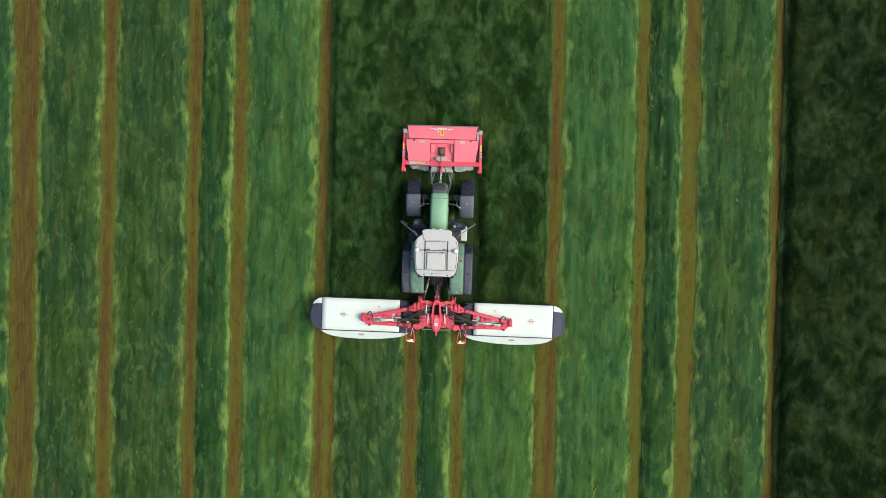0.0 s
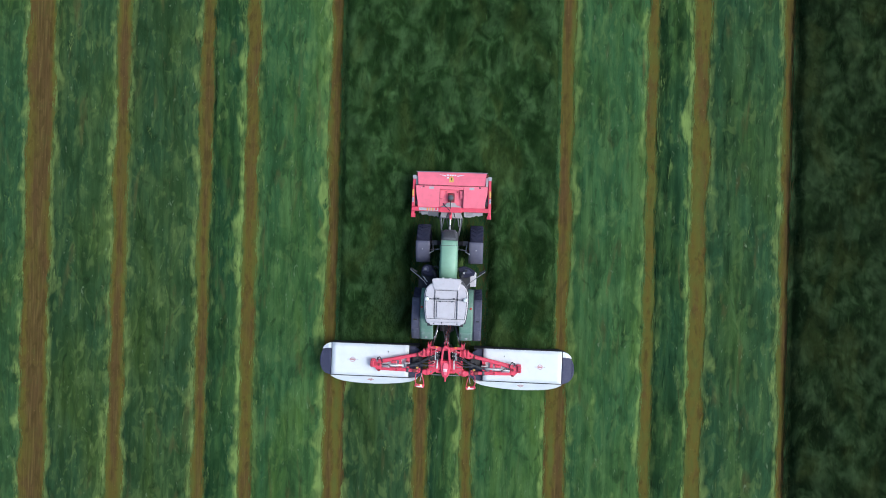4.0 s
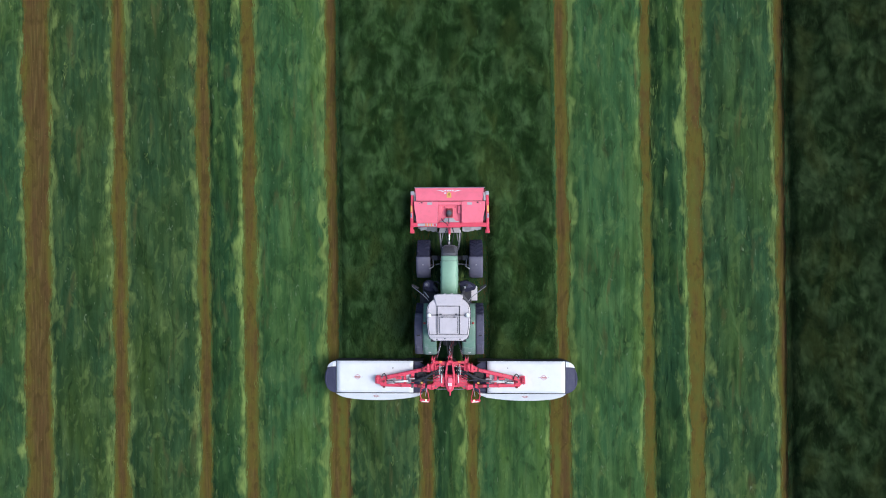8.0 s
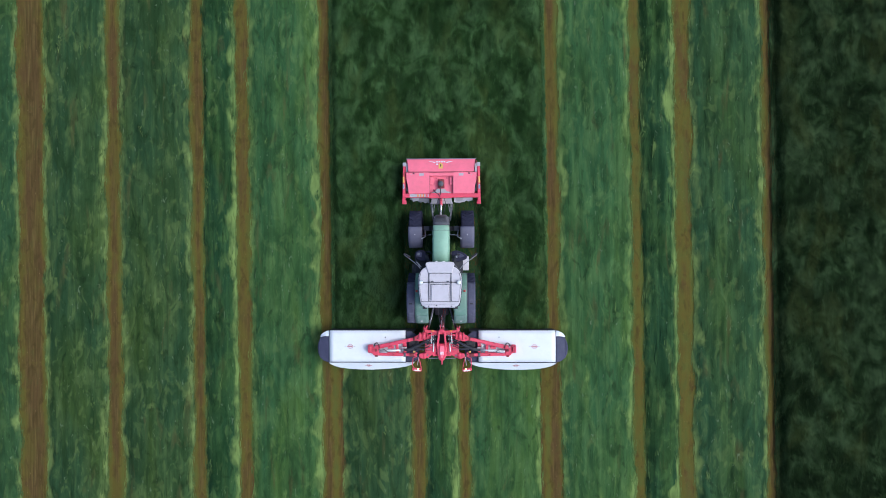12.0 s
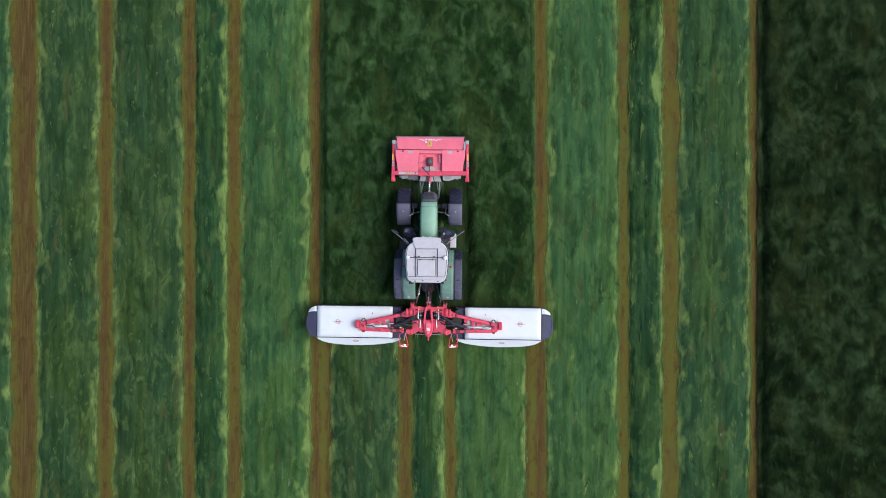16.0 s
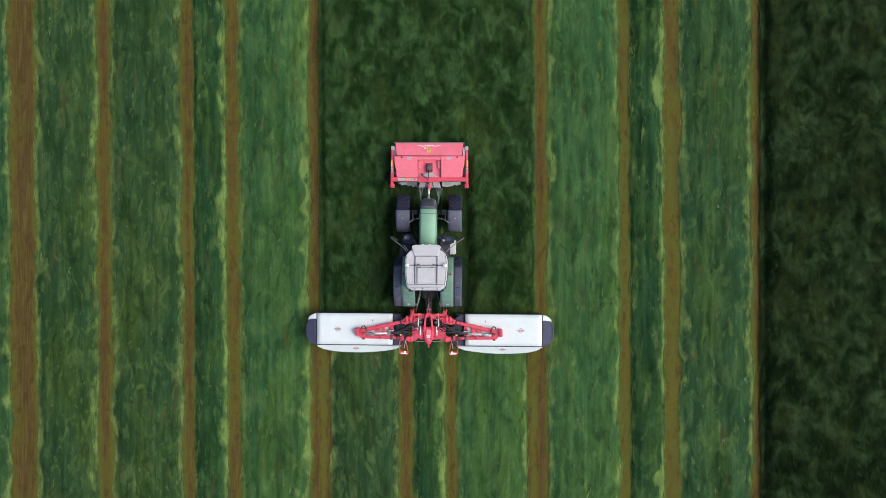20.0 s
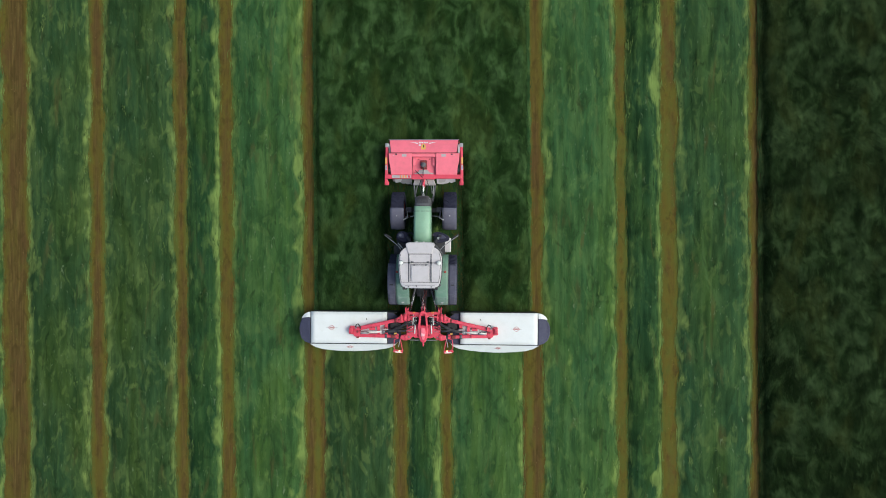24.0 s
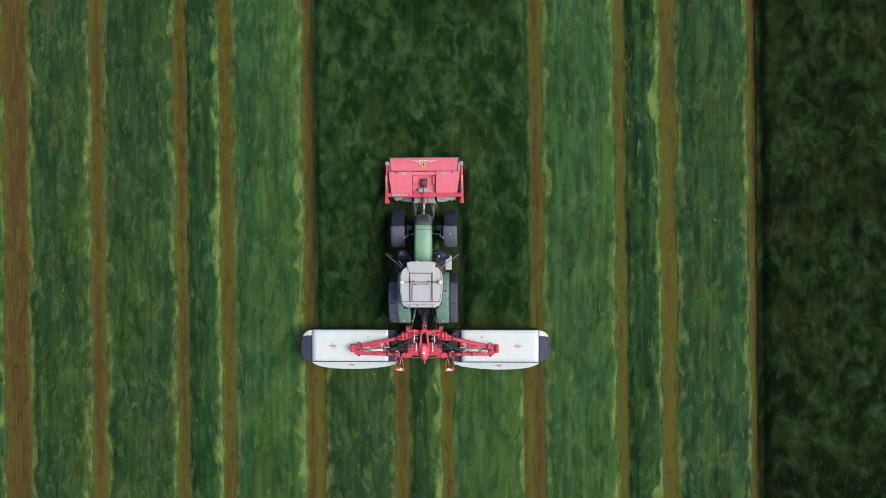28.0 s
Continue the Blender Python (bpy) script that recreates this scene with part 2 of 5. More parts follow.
M = {
    "stubble": soil_mat(),
    "turf": turf_mat(),
    "swath": swath_mat("cut_grass", (0.023, 0.0552, 0.01748), (0.0437, 0.0912, 0.02565), (0.072, 0.133, 0.043), (0.178, 0.248, 0.07), 0.32),
    "swath_dark": swath_mat("cut_grass_dark", (0.01748, 0.04048, 0.01426), (0.03135, 0.0665, 0.02137), (0.055, 0.101, 0.035), (0.186, 0.246, 0.072), 0.28),
    "swath_rough": swath_mat("cut_grass_rough", (0.0166, 0.0365, 0.0121), (0.0316, 0.0605, 0.0183), (0.058, 0.095, 0.0312), (0.186, 0.246, 0.072), 0.42),
    "swath_deep": swath_mat("cut_grass_deep", (0.01104, 0.03128, 0.01058), (0.0247, 0.057, 0.01757), (0.05, 0.098, 0.029), (0.178, 0.248, 0.07), 0.3),
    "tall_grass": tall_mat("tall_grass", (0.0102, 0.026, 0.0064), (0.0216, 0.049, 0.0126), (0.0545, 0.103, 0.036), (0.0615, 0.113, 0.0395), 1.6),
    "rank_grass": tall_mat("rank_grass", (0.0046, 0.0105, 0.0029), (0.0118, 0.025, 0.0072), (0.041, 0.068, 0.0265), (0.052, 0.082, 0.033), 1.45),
    "red": paint("red_paint", (0.7, 0.06, 0.115), 0.4, dirty=0.15, fade=0.85),
    "red_cover": paint("faded_red_plastic", (0.85, 0.17, 0.25), 0.5, dirty=0.16, fade=0.88),
    "dark_red": paint("dark_red_rubber", (0.2, 0.03, 0.035), 0.7),
    "white": paint("white_cover", (0.74, 0.75, 0.79), 0.5, dirty=0.1, fade=0.95, dirt=(0.4, 0.42, 0.34)),
    "charcoal": paint("charcoal_canvas", (0.055, 0.055, 0.105), 0.75, dirty=0.25, dirt=(0.16, 0.16, 0.2)),
    "black": paint("black_rubber", (0.042, 0.042, 0.052), 0.7, dirty=0.15, spec=0.2),
    "tyre": paint("dusty_tyre", (0.026, 0.026, 0.05), 0.9, dirty=0.2, dirt=(0.05, 0.045, 0.05), spec=0.2),
    "guard": paint("grey_mudguard", (0.112, 0.106, 0.16), 0.6, dirty=0.4, dirt=(0.2, 0.18, 0.2)),
    "wing": paint("dark_mudguard", (0.074, 0.072, 0.12), 0.65, dirty=1.0, dirt=(0.2, 0.19, 0.24)),
    "green": paint("green_paint", (0.265, 0.44, 0.325), 0.42, dirty=0.15, fade=0.85),
    "green_fender": paint("dull_green_paint", (0.15, 0.26, 0.205), 0.5, dirty=0.9, dirt=(0.36, 0.38, 0.37)),
    "dusty_green": paint("dusty_green_paint", (0.16, 0.25, 0.21), 0.65, dirty=1.0, dirt=(0.42, 0.4, 0.44)),
    "mud": paint("dusty_mud_flap", (0.085, 0.082, 0.125), 0.75, dirty=0.9, dirt=(0.26, 0.24, 0.3)),
    "rim": paint("rim_paint", (0.4, 0.06, 0.05), 0.45),
    "roof": paint("light_grey_roof", (0.55, 0.51, 0.56), 0.45, dirty=0.3, fade=0.93),
    "mid_grey": paint("mid_grey_plastic", (0.2, 0.2, 0.23), 0.55),
    "grey": paint("grey_plastic", (0.38, 0.38, 0.42), 0.55),
    "dark_grey": paint("dark_grey_plastic", (0.09, 0.09, 0.11), 0.6),
    "iron": paint("cast_iron", (0.045, 0.043, 0.05), 0.65, metal=0.1, spec=0.3),
    "steel": paint("bright_steel", (0.6, 0.6, 0.62), 0.25, metal=0.9, dirty=0.1),
    "yellow": paint("yellow_sticker", (0.8, 0.46, 0.12), 0.45, dirty=0.05),
    "orange": paint("orange_reflector", (0.8, 0.25, 0.06), 0.3, dirty=0.05),
    "blue": paint("blue_sticker", (0.12, 0.2, 0.42), 0.45, dirty=0.05),
    "flap": paint("pale_canvas", (0.45, 0.42, 0.45), 0.8, dirty=0.4),
    "lamp": paint("clear_lamp", (0.85, 0.85, 0.85), 0.15, dirty=0.0),
    "print_red": paint("red_print", (0.5, 0.24, 0.26), 0.5, dirty=0.0),
    "glass": glass_mat(),
    "lit": lit_mat(),
}

# ---------------------------------------------------------------- shapes


def part(name, bm, material, parent, label=""):
    """Links a bmesh as one mesh under a thing or a part."""
    me = bpy.data.meshes.new(name)
    bm.normal_update()
    bm.to_mesh(me)
    bm.free()
    me.materials.append(M[material])
    ob = new(name, me)
    ob.parent = parent
    if label:
        ob["label"] = label
    return ob


def thing(name, label, category, group=""):
    return tagged(new(name), label, category, group)


def soften(bm, width, segs=2):
    if width:
        res = bmesh.ops.bevel(bm, geom=bm.edges[:], offset=width, segments=segs, affect="EDGES", profile=0.6, clamp_overlap=True)
        for f in res["faces"]:
            f.smooth = True
    return bm


def box(x0, x1, y0, y1, z0, z1, bev=0.01, turn=None):
    bm = bmesh.new()
    bmesh.ops.create_cube(bm, size=1)
    c = Vector(((x0 + x1) / 2, (y0 + y1) / 2, (z0 + z1) / 2))
    for v in bm.verts:
        v.co = Vector((v.co.x * abs(x1 - x0), v.co.y * abs(y1 - y0), v.co.z * abs(z1 - z0)))
    soften(bm, bev)
    m = Matrix.Translation(c) @ (turn.to_4x4() if turn else Matrix())
    bmesh.ops.transform(bm, matrix=m, verts=bm.verts)
    return bm


def prism(outline, low, high, bev=0.01):
    """A slab over an outline in x, y; low and high are heights or functions of x, y."""
    at = lambda h, p: h(*p) if callable(h) else h
    bm = bmesh.new()
    a = [bm.verts.new((x, y, at(low, (x, y)))) for x, y in outline]
    b = [bm.verts.new((x, y, at(high, (x, y)))) for x, y in outline]
    bm.faces.new(a[::-1])
    bm.faces.new(b)
    for i in range(len(a)):
        j = (i + 1) % len(a)
        bm.faces.new((a[i], a[j], b[j], b[i]))
    bmesh.ops.recalc_face_normals(bm, faces=bm.faces)
    return soften(bm, bev)


def tube(points, r, sides=10, flat=1.0):
    """A round bar along points, with closed ends."""
    bm = bmesh.new()
    pts = [Vector(p) for p in points]
    rings = []
    for i, p in enumerate(pts):
        d = (pts[min(i + 1, len(pts) - 1)] - pts[max(i - 1, 0)]).normalized()
        a = d.cross(Vector((0, 0, 1)))
        a = a.normalized() if a.length > 1e-3 else Vector((1, 0, 0))
        b = d.cross(a).normalized()
        rad = r[i] if isinstance(r, (list, tuple)) else r
        rings.append([bm.verts.new(p + rad * (math.cos(t) * a + flat * math.sin(t) * b)) for t in (2 * math.pi * k / sides for k in range(sides))])
    for u, v in zip(rings, rings[1:]):
        for k in range(sides):
            f = bm.faces.new((u[k], u[(k + 1) % sides], v[(k + 1) % sides], v[k]))
            f.smooth = True
    bm.faces.new(rings[0][::-1])
    bm.faces.new(rings[-1])
    bmesh.ops.recalc_face_normals(bm, faces=bm.faces)
    return bm


def beam(a, b, wa, wb, ha, hb, bev=0.012):
    """A box beam from a to b whose width and height change from end to end."""
    a, b = Vector(a), Vector(b)
    d = (b - a).normalized()
    s = d.cross(Vector((0, 0, 1))).normalized()
    u = s.cross(d)
    bm = bmesh.new()
    ring = lambda p, w, h: [bm.verts.new(p + s * w / 2 * i + u * h / 2 * j) for i, j in ((-1, -1), (1, -1), (1, 1), (-1, 1))]
    p, q = ring(a, wa, ha), ring(b, wb, hb)
    bm.faces.new(p)
    bm.faces.new(q[::-1])
    for i in range(4):
        bm.faces.new((p[i], q[i], q[(i + 1) % 4], p[(i + 1) % 4]))
    bmesh.ops.recalc_face_normals(bm, faces=bm.faces)
    return soften(bm, bev)


def lathe(profile, segs, centre, axis="x"):
    """Turns (radius, along) pairs round an axis through centre."""
    bm = bmesh.new()
    rings = []
    for k in range(segs):
        t = 2 * math.pi * k / segs
        c, s = math.cos(t), math.sin(t)
        rings.append([bm.verts.new((h, r * c, r * s) if axis == "x" else (r * c, r * s, h)) for r, h in profile])
    for k in range(segs):
        u, v = rings[k], rings[(k + 1) % segs]
        for i in range(len(profile) - 1):
            f = bm.faces.new((u[i], u[i + 1], v[i + 1], v[i]))
            f.smooth = True
    bmesh.ops.remove_doubles(bm, verts=bm.verts, dist=1e-5)
    bmesh.ops.recalc_face_normals(bm, faces=bm.faces)
    bmesh.ops.translate(bm, verts=bm.verts, vec=centre)
    return bm


def shell(x0, x1, yc, zc, r, t0, t1, thick, segs=18, crown=0.0, bev=0.008):
    """A curved guard round an axle along x, from angle t0 to t1 (degrees, 90 is up, 0 is forward)."""
    bm = bmesh.new()
    rows = []
    across = 5
    for k in range(segs + 1):
        t = radians(t0 + (t1 - t0) * k / segs)
        row = []
        for i in range(across + 1):
            s = i / across
            rr = r + crown * (1 - (2 * s - 1) ** 2)
            row.append(((x0 + (x1 - x0) * s, yc + rr * math.cos(t), zc + rr * math.sin(t)), t))
        rows.append(row)
    top = [[bm.verts.new(p) for p, _ in row] for row in rows]
    low = [[bm.verts.new((p[0], p[1] - thick * math.cos(t), p[2] - thick * math.sin(t))) for p, t in row] for row in rows]
    for g in (top, low):
        for a, b in zip(g, g[1:]):
            for i in range(across):
                f = bm.faces.new((a[i], a[i + 1], b[i + 1], b[i]))
                f.smooth = True
    rim = lambda g: [g[0][i] for i in range(across + 1)] + [g[k][across] for k in range(1, segs + 1)] + [g[segs][i] for i in range(across - 1, -1, -1)] + [g[k][0] for k in range(segs - 1, 0, -1)]
    a, b = rim(top), rim(low)
    for i in range(len(a)):
        j = (i + 1) % len(a)
        bm.faces.new((a[i], a[j], b[j], b[i]))
    bmesh.ops.recalc_face_normals(bm, faces=bm.faces)
    return bm


def loft(sections, smooth=True):
    """Joins closed rings of equal length; the ends are capped."""
    bm = bmesh.new()
    rings = [[bm.verts.new(p) for p in s] for s in sections]
    n = len(rings[0])
    for u, v in zip(rings, rings[1:]):
        for k in range(n):
            f = bm.faces.new((u[k], u[(k + 1) % n], v[(k + 1) % n], v[k]))
            f.smooth = smooth
    bm.faces.new(rings[0][::-1])
    bm.faces.new(rings[-1])
    bmesh.ops.recalc_face_normals(bm, faces=bm.faces)
    return bm


def arc_section(y, half, z0, z1, round_=0.35, n=10):
    """A cross-section at y: flat bottom, upright sides and a rounded top."""
    pts = [(-half, y, z0), (half, y, z0)]
    for k in range(n + 1):
        t = math.pi * k / n
        c, s = math.cos(t), math.sin(t)
        px = half * math.copysign(abs(c) ** round_, c)
        pts.append((px, y, z1 - (z1 - z0) * 0.35 * (1 - abs(s) ** 0.8)))
    return pts


def sheet(name, verts, quads, material, pale=None):
    """One mesh from arrays of places and of four corners each."""
    me = bpy.data.meshes.new(name)
    verts = np.asarray(verts, np.float32)
    quads = np.asarray(quads, np.int32)
    me.vertices.add(len(verts))
    me.vertices.foreach_set("co", verts.ravel())
    me.loops.add(quads.size)
    me.loops.foreach_set("vertex_index", quads.ravel())
    me.polygons.add(len(quads))
    me.polygons.foreach_set("loop_start", np.arange(0, quads.size, 4, dtype=np.int32))
    me.polygons.foreach_set("use_smooth", np.ones(len(quads), bool))
    if pale is not None:
        at = me.attributes.new("pale", "FLOAT", "POINT")
        at.data.foreach_set("value", np.asarray(pale, np.float32))
    me.update(calc_edges=True)
    me.validate()
    me.materials.append(M[material])
    return new(name, me)

# ---------------------------------------------------------------- the field
LATTICE = np.random.RandomState(7).rand(256, 256)


def wave(x, y, sx, sy, k=0):
    """Smooth noise from 0 to 1 with lumps of sx by sy metres."""
    u, v = np.asarray(x) / sx + 17.3 * k, np.asarray(y) / sy + 9.1 * k
    i, j = np.floor(u).astype(int), np.floor(v).astype(int)
    a, b = u - i, v - j
    a, b = a * a * (3 - 2 * a), b * b * (3 - 2 * b)
    g = lambda p, q: LATTICE[p % 256, q % 256]
    return (g(i, j) * (1 - a) + g(i + 1, j) * a) * (1 - b) + (g(i, j + 1) * (1 - a) + g(i + 1, j + 1) * a) * b


def row_x(x, y):
    """The rows run at a slight angle to the machine."""
    return x - 0.0105 * (y - 2.0)


def step(v, lo, hi):
    t = np.clip((v - lo) / (hi - lo), 0, 1)
    return t * t * (3 - 2 * t)


def rows_y(y0, y1, fine=0.09, coarse=0.6):
    a = np.arange(max(y0, -11), min(y1, 17) + 1e-6, fine)
    low = np.arange(y0, a[0], coarse) if y0 < a[0] else np.array([])
    high = np.arange(a[-1] + coarse, y1, coarse)
    return np.concatenate([low, a, high])


def grid_quads(nu, nv):
    i = np.arange(nu * nv).reshape(nv, nu)
    return np.stack([i[:-1, :-1], i[:-1, 1:], i[1:, 1:], i[1:, :-1]], -1).reshape(-1, 4)


def lying(rs, x, y, z, length, width, spread):
    """Blades lying along the rows, each bent over its middle."""
    n = len(x)
    head = rs.normal(0, spread, n) + np.pi / 2
    ln, wd = length * rs.uniform(0.5, 1.4, n), width * rs.uniform(0.6, 1.4, n)
    dx, dy = np.cos(head), np.sin(head)
    curl = rs.normal(0, 0.05, n) * ln
    out = np.empty((n, 6, 3))
    lift = rs.uniform(0.004, 0.012, n)
    for k, s in enumerate((-0.5, 0.0, 0.5)):
        px = x + dx * ln * s + (-dy * curl if k == 1 else 0)
        py = y + dy * ln * s + (dx * curl if k == 1 else 0)
        pz = z + (lift if k == 1 else rs.uniform(-0.022, 0.002, n))
        w = wd * (0.5 if k == 1 else 0.25)
        out[:, 2 * k] = np.stack([px - dy * w, py + dx * w, pz], -1)
        out[:, 2 * k + 1] = np.stack([px + dy * w, py - dx * w, pz + rs.uniform(-0.004, 0.004, n)], -1)
    q = np.array([[0, 1, 3, 2], [2, 3, 5, 4]])
    return out.reshape(-1, 3), (np.arange(n)[:, None, None] * 6 + q).reshape(-1, 4)


def upright(rs, x, y, z, tall, width, lean, lean_dir):
    """Standing blades that bow over towards their tips."""
    n = len(x)
    head = lean_dir + rs.normal(0, 0.55, n)
    dx, dy = np.cos(head), np.sin(head)
    bow = lean * rs.uniform(0.4, 1.5, n) * tall
    wd = width * rs.uniform(0.6, 1.4, n)
    turn = head + np.pi / 2 + rs.normal(0, 0.35, n)
    wx, wy = np.cos(turn), np.sin(turn)
    out = np.empty((n, 6, 3))
    for k, (s, up, w) in enumerate(((0, 0, 0.4), (0.35, 0.7, 0.5), (1.0, 0.95, 0.15))):
        px, py, pz = x + dx * bow * s, y + dy * bow * s, z + tall * up
        out[:, 2 * k] = np.stack([px - wx * wd * w, py - wy * wd * w, pz], -1)
        out[:, 2 * k + 1] = np.stack([px + wx * wd * w, py + wy * wd * w, pz], -1)
    q = np.array([[0, 1, 3, 2], [2, 3, 5, 4]])
    return out.reshape(-1, 3), (np.arange(n)[:, None, None] * 6 + q).reshape(-1, 4)


def swath(x0, x1, y0, y1, height, material, seed, label, rims=(0.6, 0.6), near=True):
    """One row of cut grass: a low uneven bank, loose blades on it and pale stems along its edges."""
    rs = np.random.RandomState(seed)
    wide = x1 - x0
    ys = rows_y(y0, y1) if near else np.arange(y0, y1, 1.0)
    nu = max(8, int(wide / (0.06 if near else 0.3)))
    s = np.linspace(0, 1, nu)
    S, Y = np.meshgrid(s, ys)

    def edge(y, k):
        return (wave(y * 0, y, 1, 1.1, k) - 0.5) * min(0.15, 0.06 * wide) + (wave(y * 0, y, 1, 0.42, k + 1) - 0.5) * 0.07

    def bank(s_, y):
        across = 1 - np.abs(2 * s_ - 1) ** 3.2
        x = s_ * wide
        lumps = 0.45 * wave(x, y, 0.3, 1.6, seed) + 0.3 * wave(x, y, 0.15, 0.5, seed + 3) + 0.35 * wave(x, y, 0.8, 3.0, seed + 5)
        ruts = sum(np.exp(-((x - wide * at - 0.3 * (wave(y * 0, y, 1, 3.5, seed + 50 + k) - 0.5)) / 0.05) ** 2) for k, at in enumerate((0.22, 0.47, 0.74)))
        return np.clip(across, 0, 1) ** 1.1 * height * (0.35 + lumps - 0.11 * ruts) - 0.02 * (across < 0.02)

    def at_x(s_, y):
        a, b = x0 + edge(y, seed), x1 + edge(y, seed + 40)
        return row_x(a + (b - a) * s_, y)

    Z = bank(S, Y) + 0.012 * (wave(S * wide, Y, 0.07, 0.13, seed + 9) - 0.5) * (S > 0.01) * (S < 0.99)

    def paleness(s_, y):
        side = np.minimum(s_, 1 - s_) * wide
        k = np.where(s_ < 0.5, 0, 11)
        strong = np.where(s_ < 0.5, rims[0], rims[1])
        reach = 0.05 + 0.05 * strong + 0.26 * strong * step(wave(k, y, 1, 0.7, seed + 13), 0.42, 1.0) + 0.1 * wave(k, y, 1, 0.25, seed + 15)
        fade = 0.45 + 0.5 * wave(k, y, 1, 1.7, seed + 19)
        thrown = step(wave(s_ * wide, y, 0.17, 0.34, seed + 23) * wave(s_ * wide, y, 0.5, 0.9, seed + 27), 0.62, 0.9)
        return np.maximum(step(reach - side, -0.12, 0.12) * fade * (0.4 + 0.6 * strong), 0.55 * thrown)

    pale = paleness(S, Y)
    ob = sheet("grass_swath", np.stack([at_x(S, Y), Y, Z], -1).reshape(-1, 3), grid_quads(nu, len(ys)), material, pale.ravel())
    tagged(ob, label, "swath", "rows of cut grass", "stuff")
    if not near:
        return
    lo, hi = max(y0, -10), min(y1, 16)
    n = int(wide * (hi - lo) * 42)
    sv, yv = rs.uniform(0.0, 1.0, n), rs.uniform(lo, hi, n)
    v, q = lying(rs, at_x(sv, yv), yv, bank(sv, yv) - 0.006, 0.6, 0.032, 0.06)
    loose = sheet("loose_grass", v, q, material, np.repeat(np.clip(paleness(sv, yv) + (rs.rand(n) < 0.012) * rs.uniform(0.1, 0.5, n), 0, 1), 6))
    loose.parent = ob
    # tufts: pale handfuls thrown on the row and curled over its edges
    tufts = int(wide * (hi - lo) * 0.07)
    edgy = int((hi - lo) * 0.5)
    cs = np.concatenate([rs.uniform(0.08, 0.92, tufts), np.where(rs.rand(edgy) < 0.5, 0.09, wide - 0.09) / wide])
    cy = rs.uniform(lo, hi, tufts + edgy)
    size = rs.uniform(0.03, 0.12, tufts + edgy)
    bright = np.concatenate([rs.uniform(0.08, 0.45, tufts), rs.uniform(0.3, 0.65, edgy)])
    i = np.repeat(np.arange(tufts + edgy), 18)
    sv = cs[i] + rs.normal(0, 1, len(i)) * size[i] * 0.6 / wide
    yv = cy[i] + rs.normal(0, 1, len(i)) * size[i] * 1.7
    v, q = lying(rs, at_x(np.clip(sv, 0.01, 0.99), yv), yv, bank(np.clip(sv, 0.04, 0.96), yv) + 0.003, 0.2, 0.035, 0.16)
    handfuls = sheet("grass_tufts", v, q, material, np.repeat(np.clip(bright[i] + rs.uniform(-0.2, 0.2, len(i)), 0, 1), 6))
    handfuls.parent = ob
    n = int((hi - lo) * 80)
    left = rs.rand(n) < 0.5
    yv = rs.uniform(lo, hi, n)
    out = rs.normal(-0.03, 0.04, n) / wide
    sv = np.where(left, -out, 1 + out)
    tone = np.clip(paleness(np.clip(sv, 0.03, 0.97), yv) * 0.9 + rs.uniform(-0.05, 0.25, n), 0, 1)
    v, q = lying(rs, at_x(sv, yv), yv, 0.012, 0.3, 0.012, 0.1)
    strays = sheet("stray_grass", v, q, material, np.repeat(tone, 6))
    strays.parent = ob


ground = sheet("ground", [(-1500, -1500, -0.03), (1500, -1500, -0.03), (1500, 1500, -0.03), (-1500, 1500, -0.03)], [[0, 1, 2, 3]], "turf")
tagged(ground, "dark green meadow reaching to the horizon", "ground", kind="structure")
xs, ys = np.concatenate([np.arange(-40, -16, 0.3), np.arange(-16, 12.9, 0.07)]), rows_y(-80, 80.1, 0.3, 1.0)
X, Y = np.meshgrid(xs, ys)
olive = sum(np.exp(-((X - at) / 0.5) ** 2) for at in (-7.6, 0.8)) * (0.2 + 0.3 * wave(X, Y, 1, 4, 6))
olive += sum(np.exp(-((X - at) / 0.4) ** 2) for at in (7.35, 9.1)) * (0.4 + 0.35 * wave(X, Y, 1, 4, 6))
for at in (-16.4, -15.35, -12.92, -12.38, -9.61, -9.13, -7.87, -7.34, -4.64, -4.15, -1.24, -0.68, 0.54, 1.0, 3.91, 4.46, 7.14, 7.55, 8.82, 9.42, 12.08):
    olive = np.maximum(olive, np.exp(-((X - at) / 0.17) ** 2) * (0.45 + 0.6 * wave(X, Y, 3, 1.5, 16)))
stub = sheet("ground_stubble", np.stack([row_x(X, Y), Y, 0.014 * (wave(X, Y, 0.5, 2.5, 3) - 0.7)], -1).reshape(-1, 3), grid_quads(len(xs), len(ys)), "stubble", olive.ravel())
tagged(stub, "yellow-brown mown stubble with bare soil streaks", "stubble", kind="structure")

# dark cut blades added in the tractor's lane, in place of shade by the wheels
rs = np.random.RandomState(4)
x, y = rs.uniform(-1.5, 1.5, 6500), rs.uniform(-0.6, 5.7, 6500)
v, q = lying(rs, row_x(x, y), y, 0.016, 0.34, 0.014, 0.35)
lane_shade = tagged(sheet("shade_blades", v, q, "swath_deep", np.zeros(len(v))), "dark cut grass added under the tractor to imitate shade", "cut grass", kind="stuff")

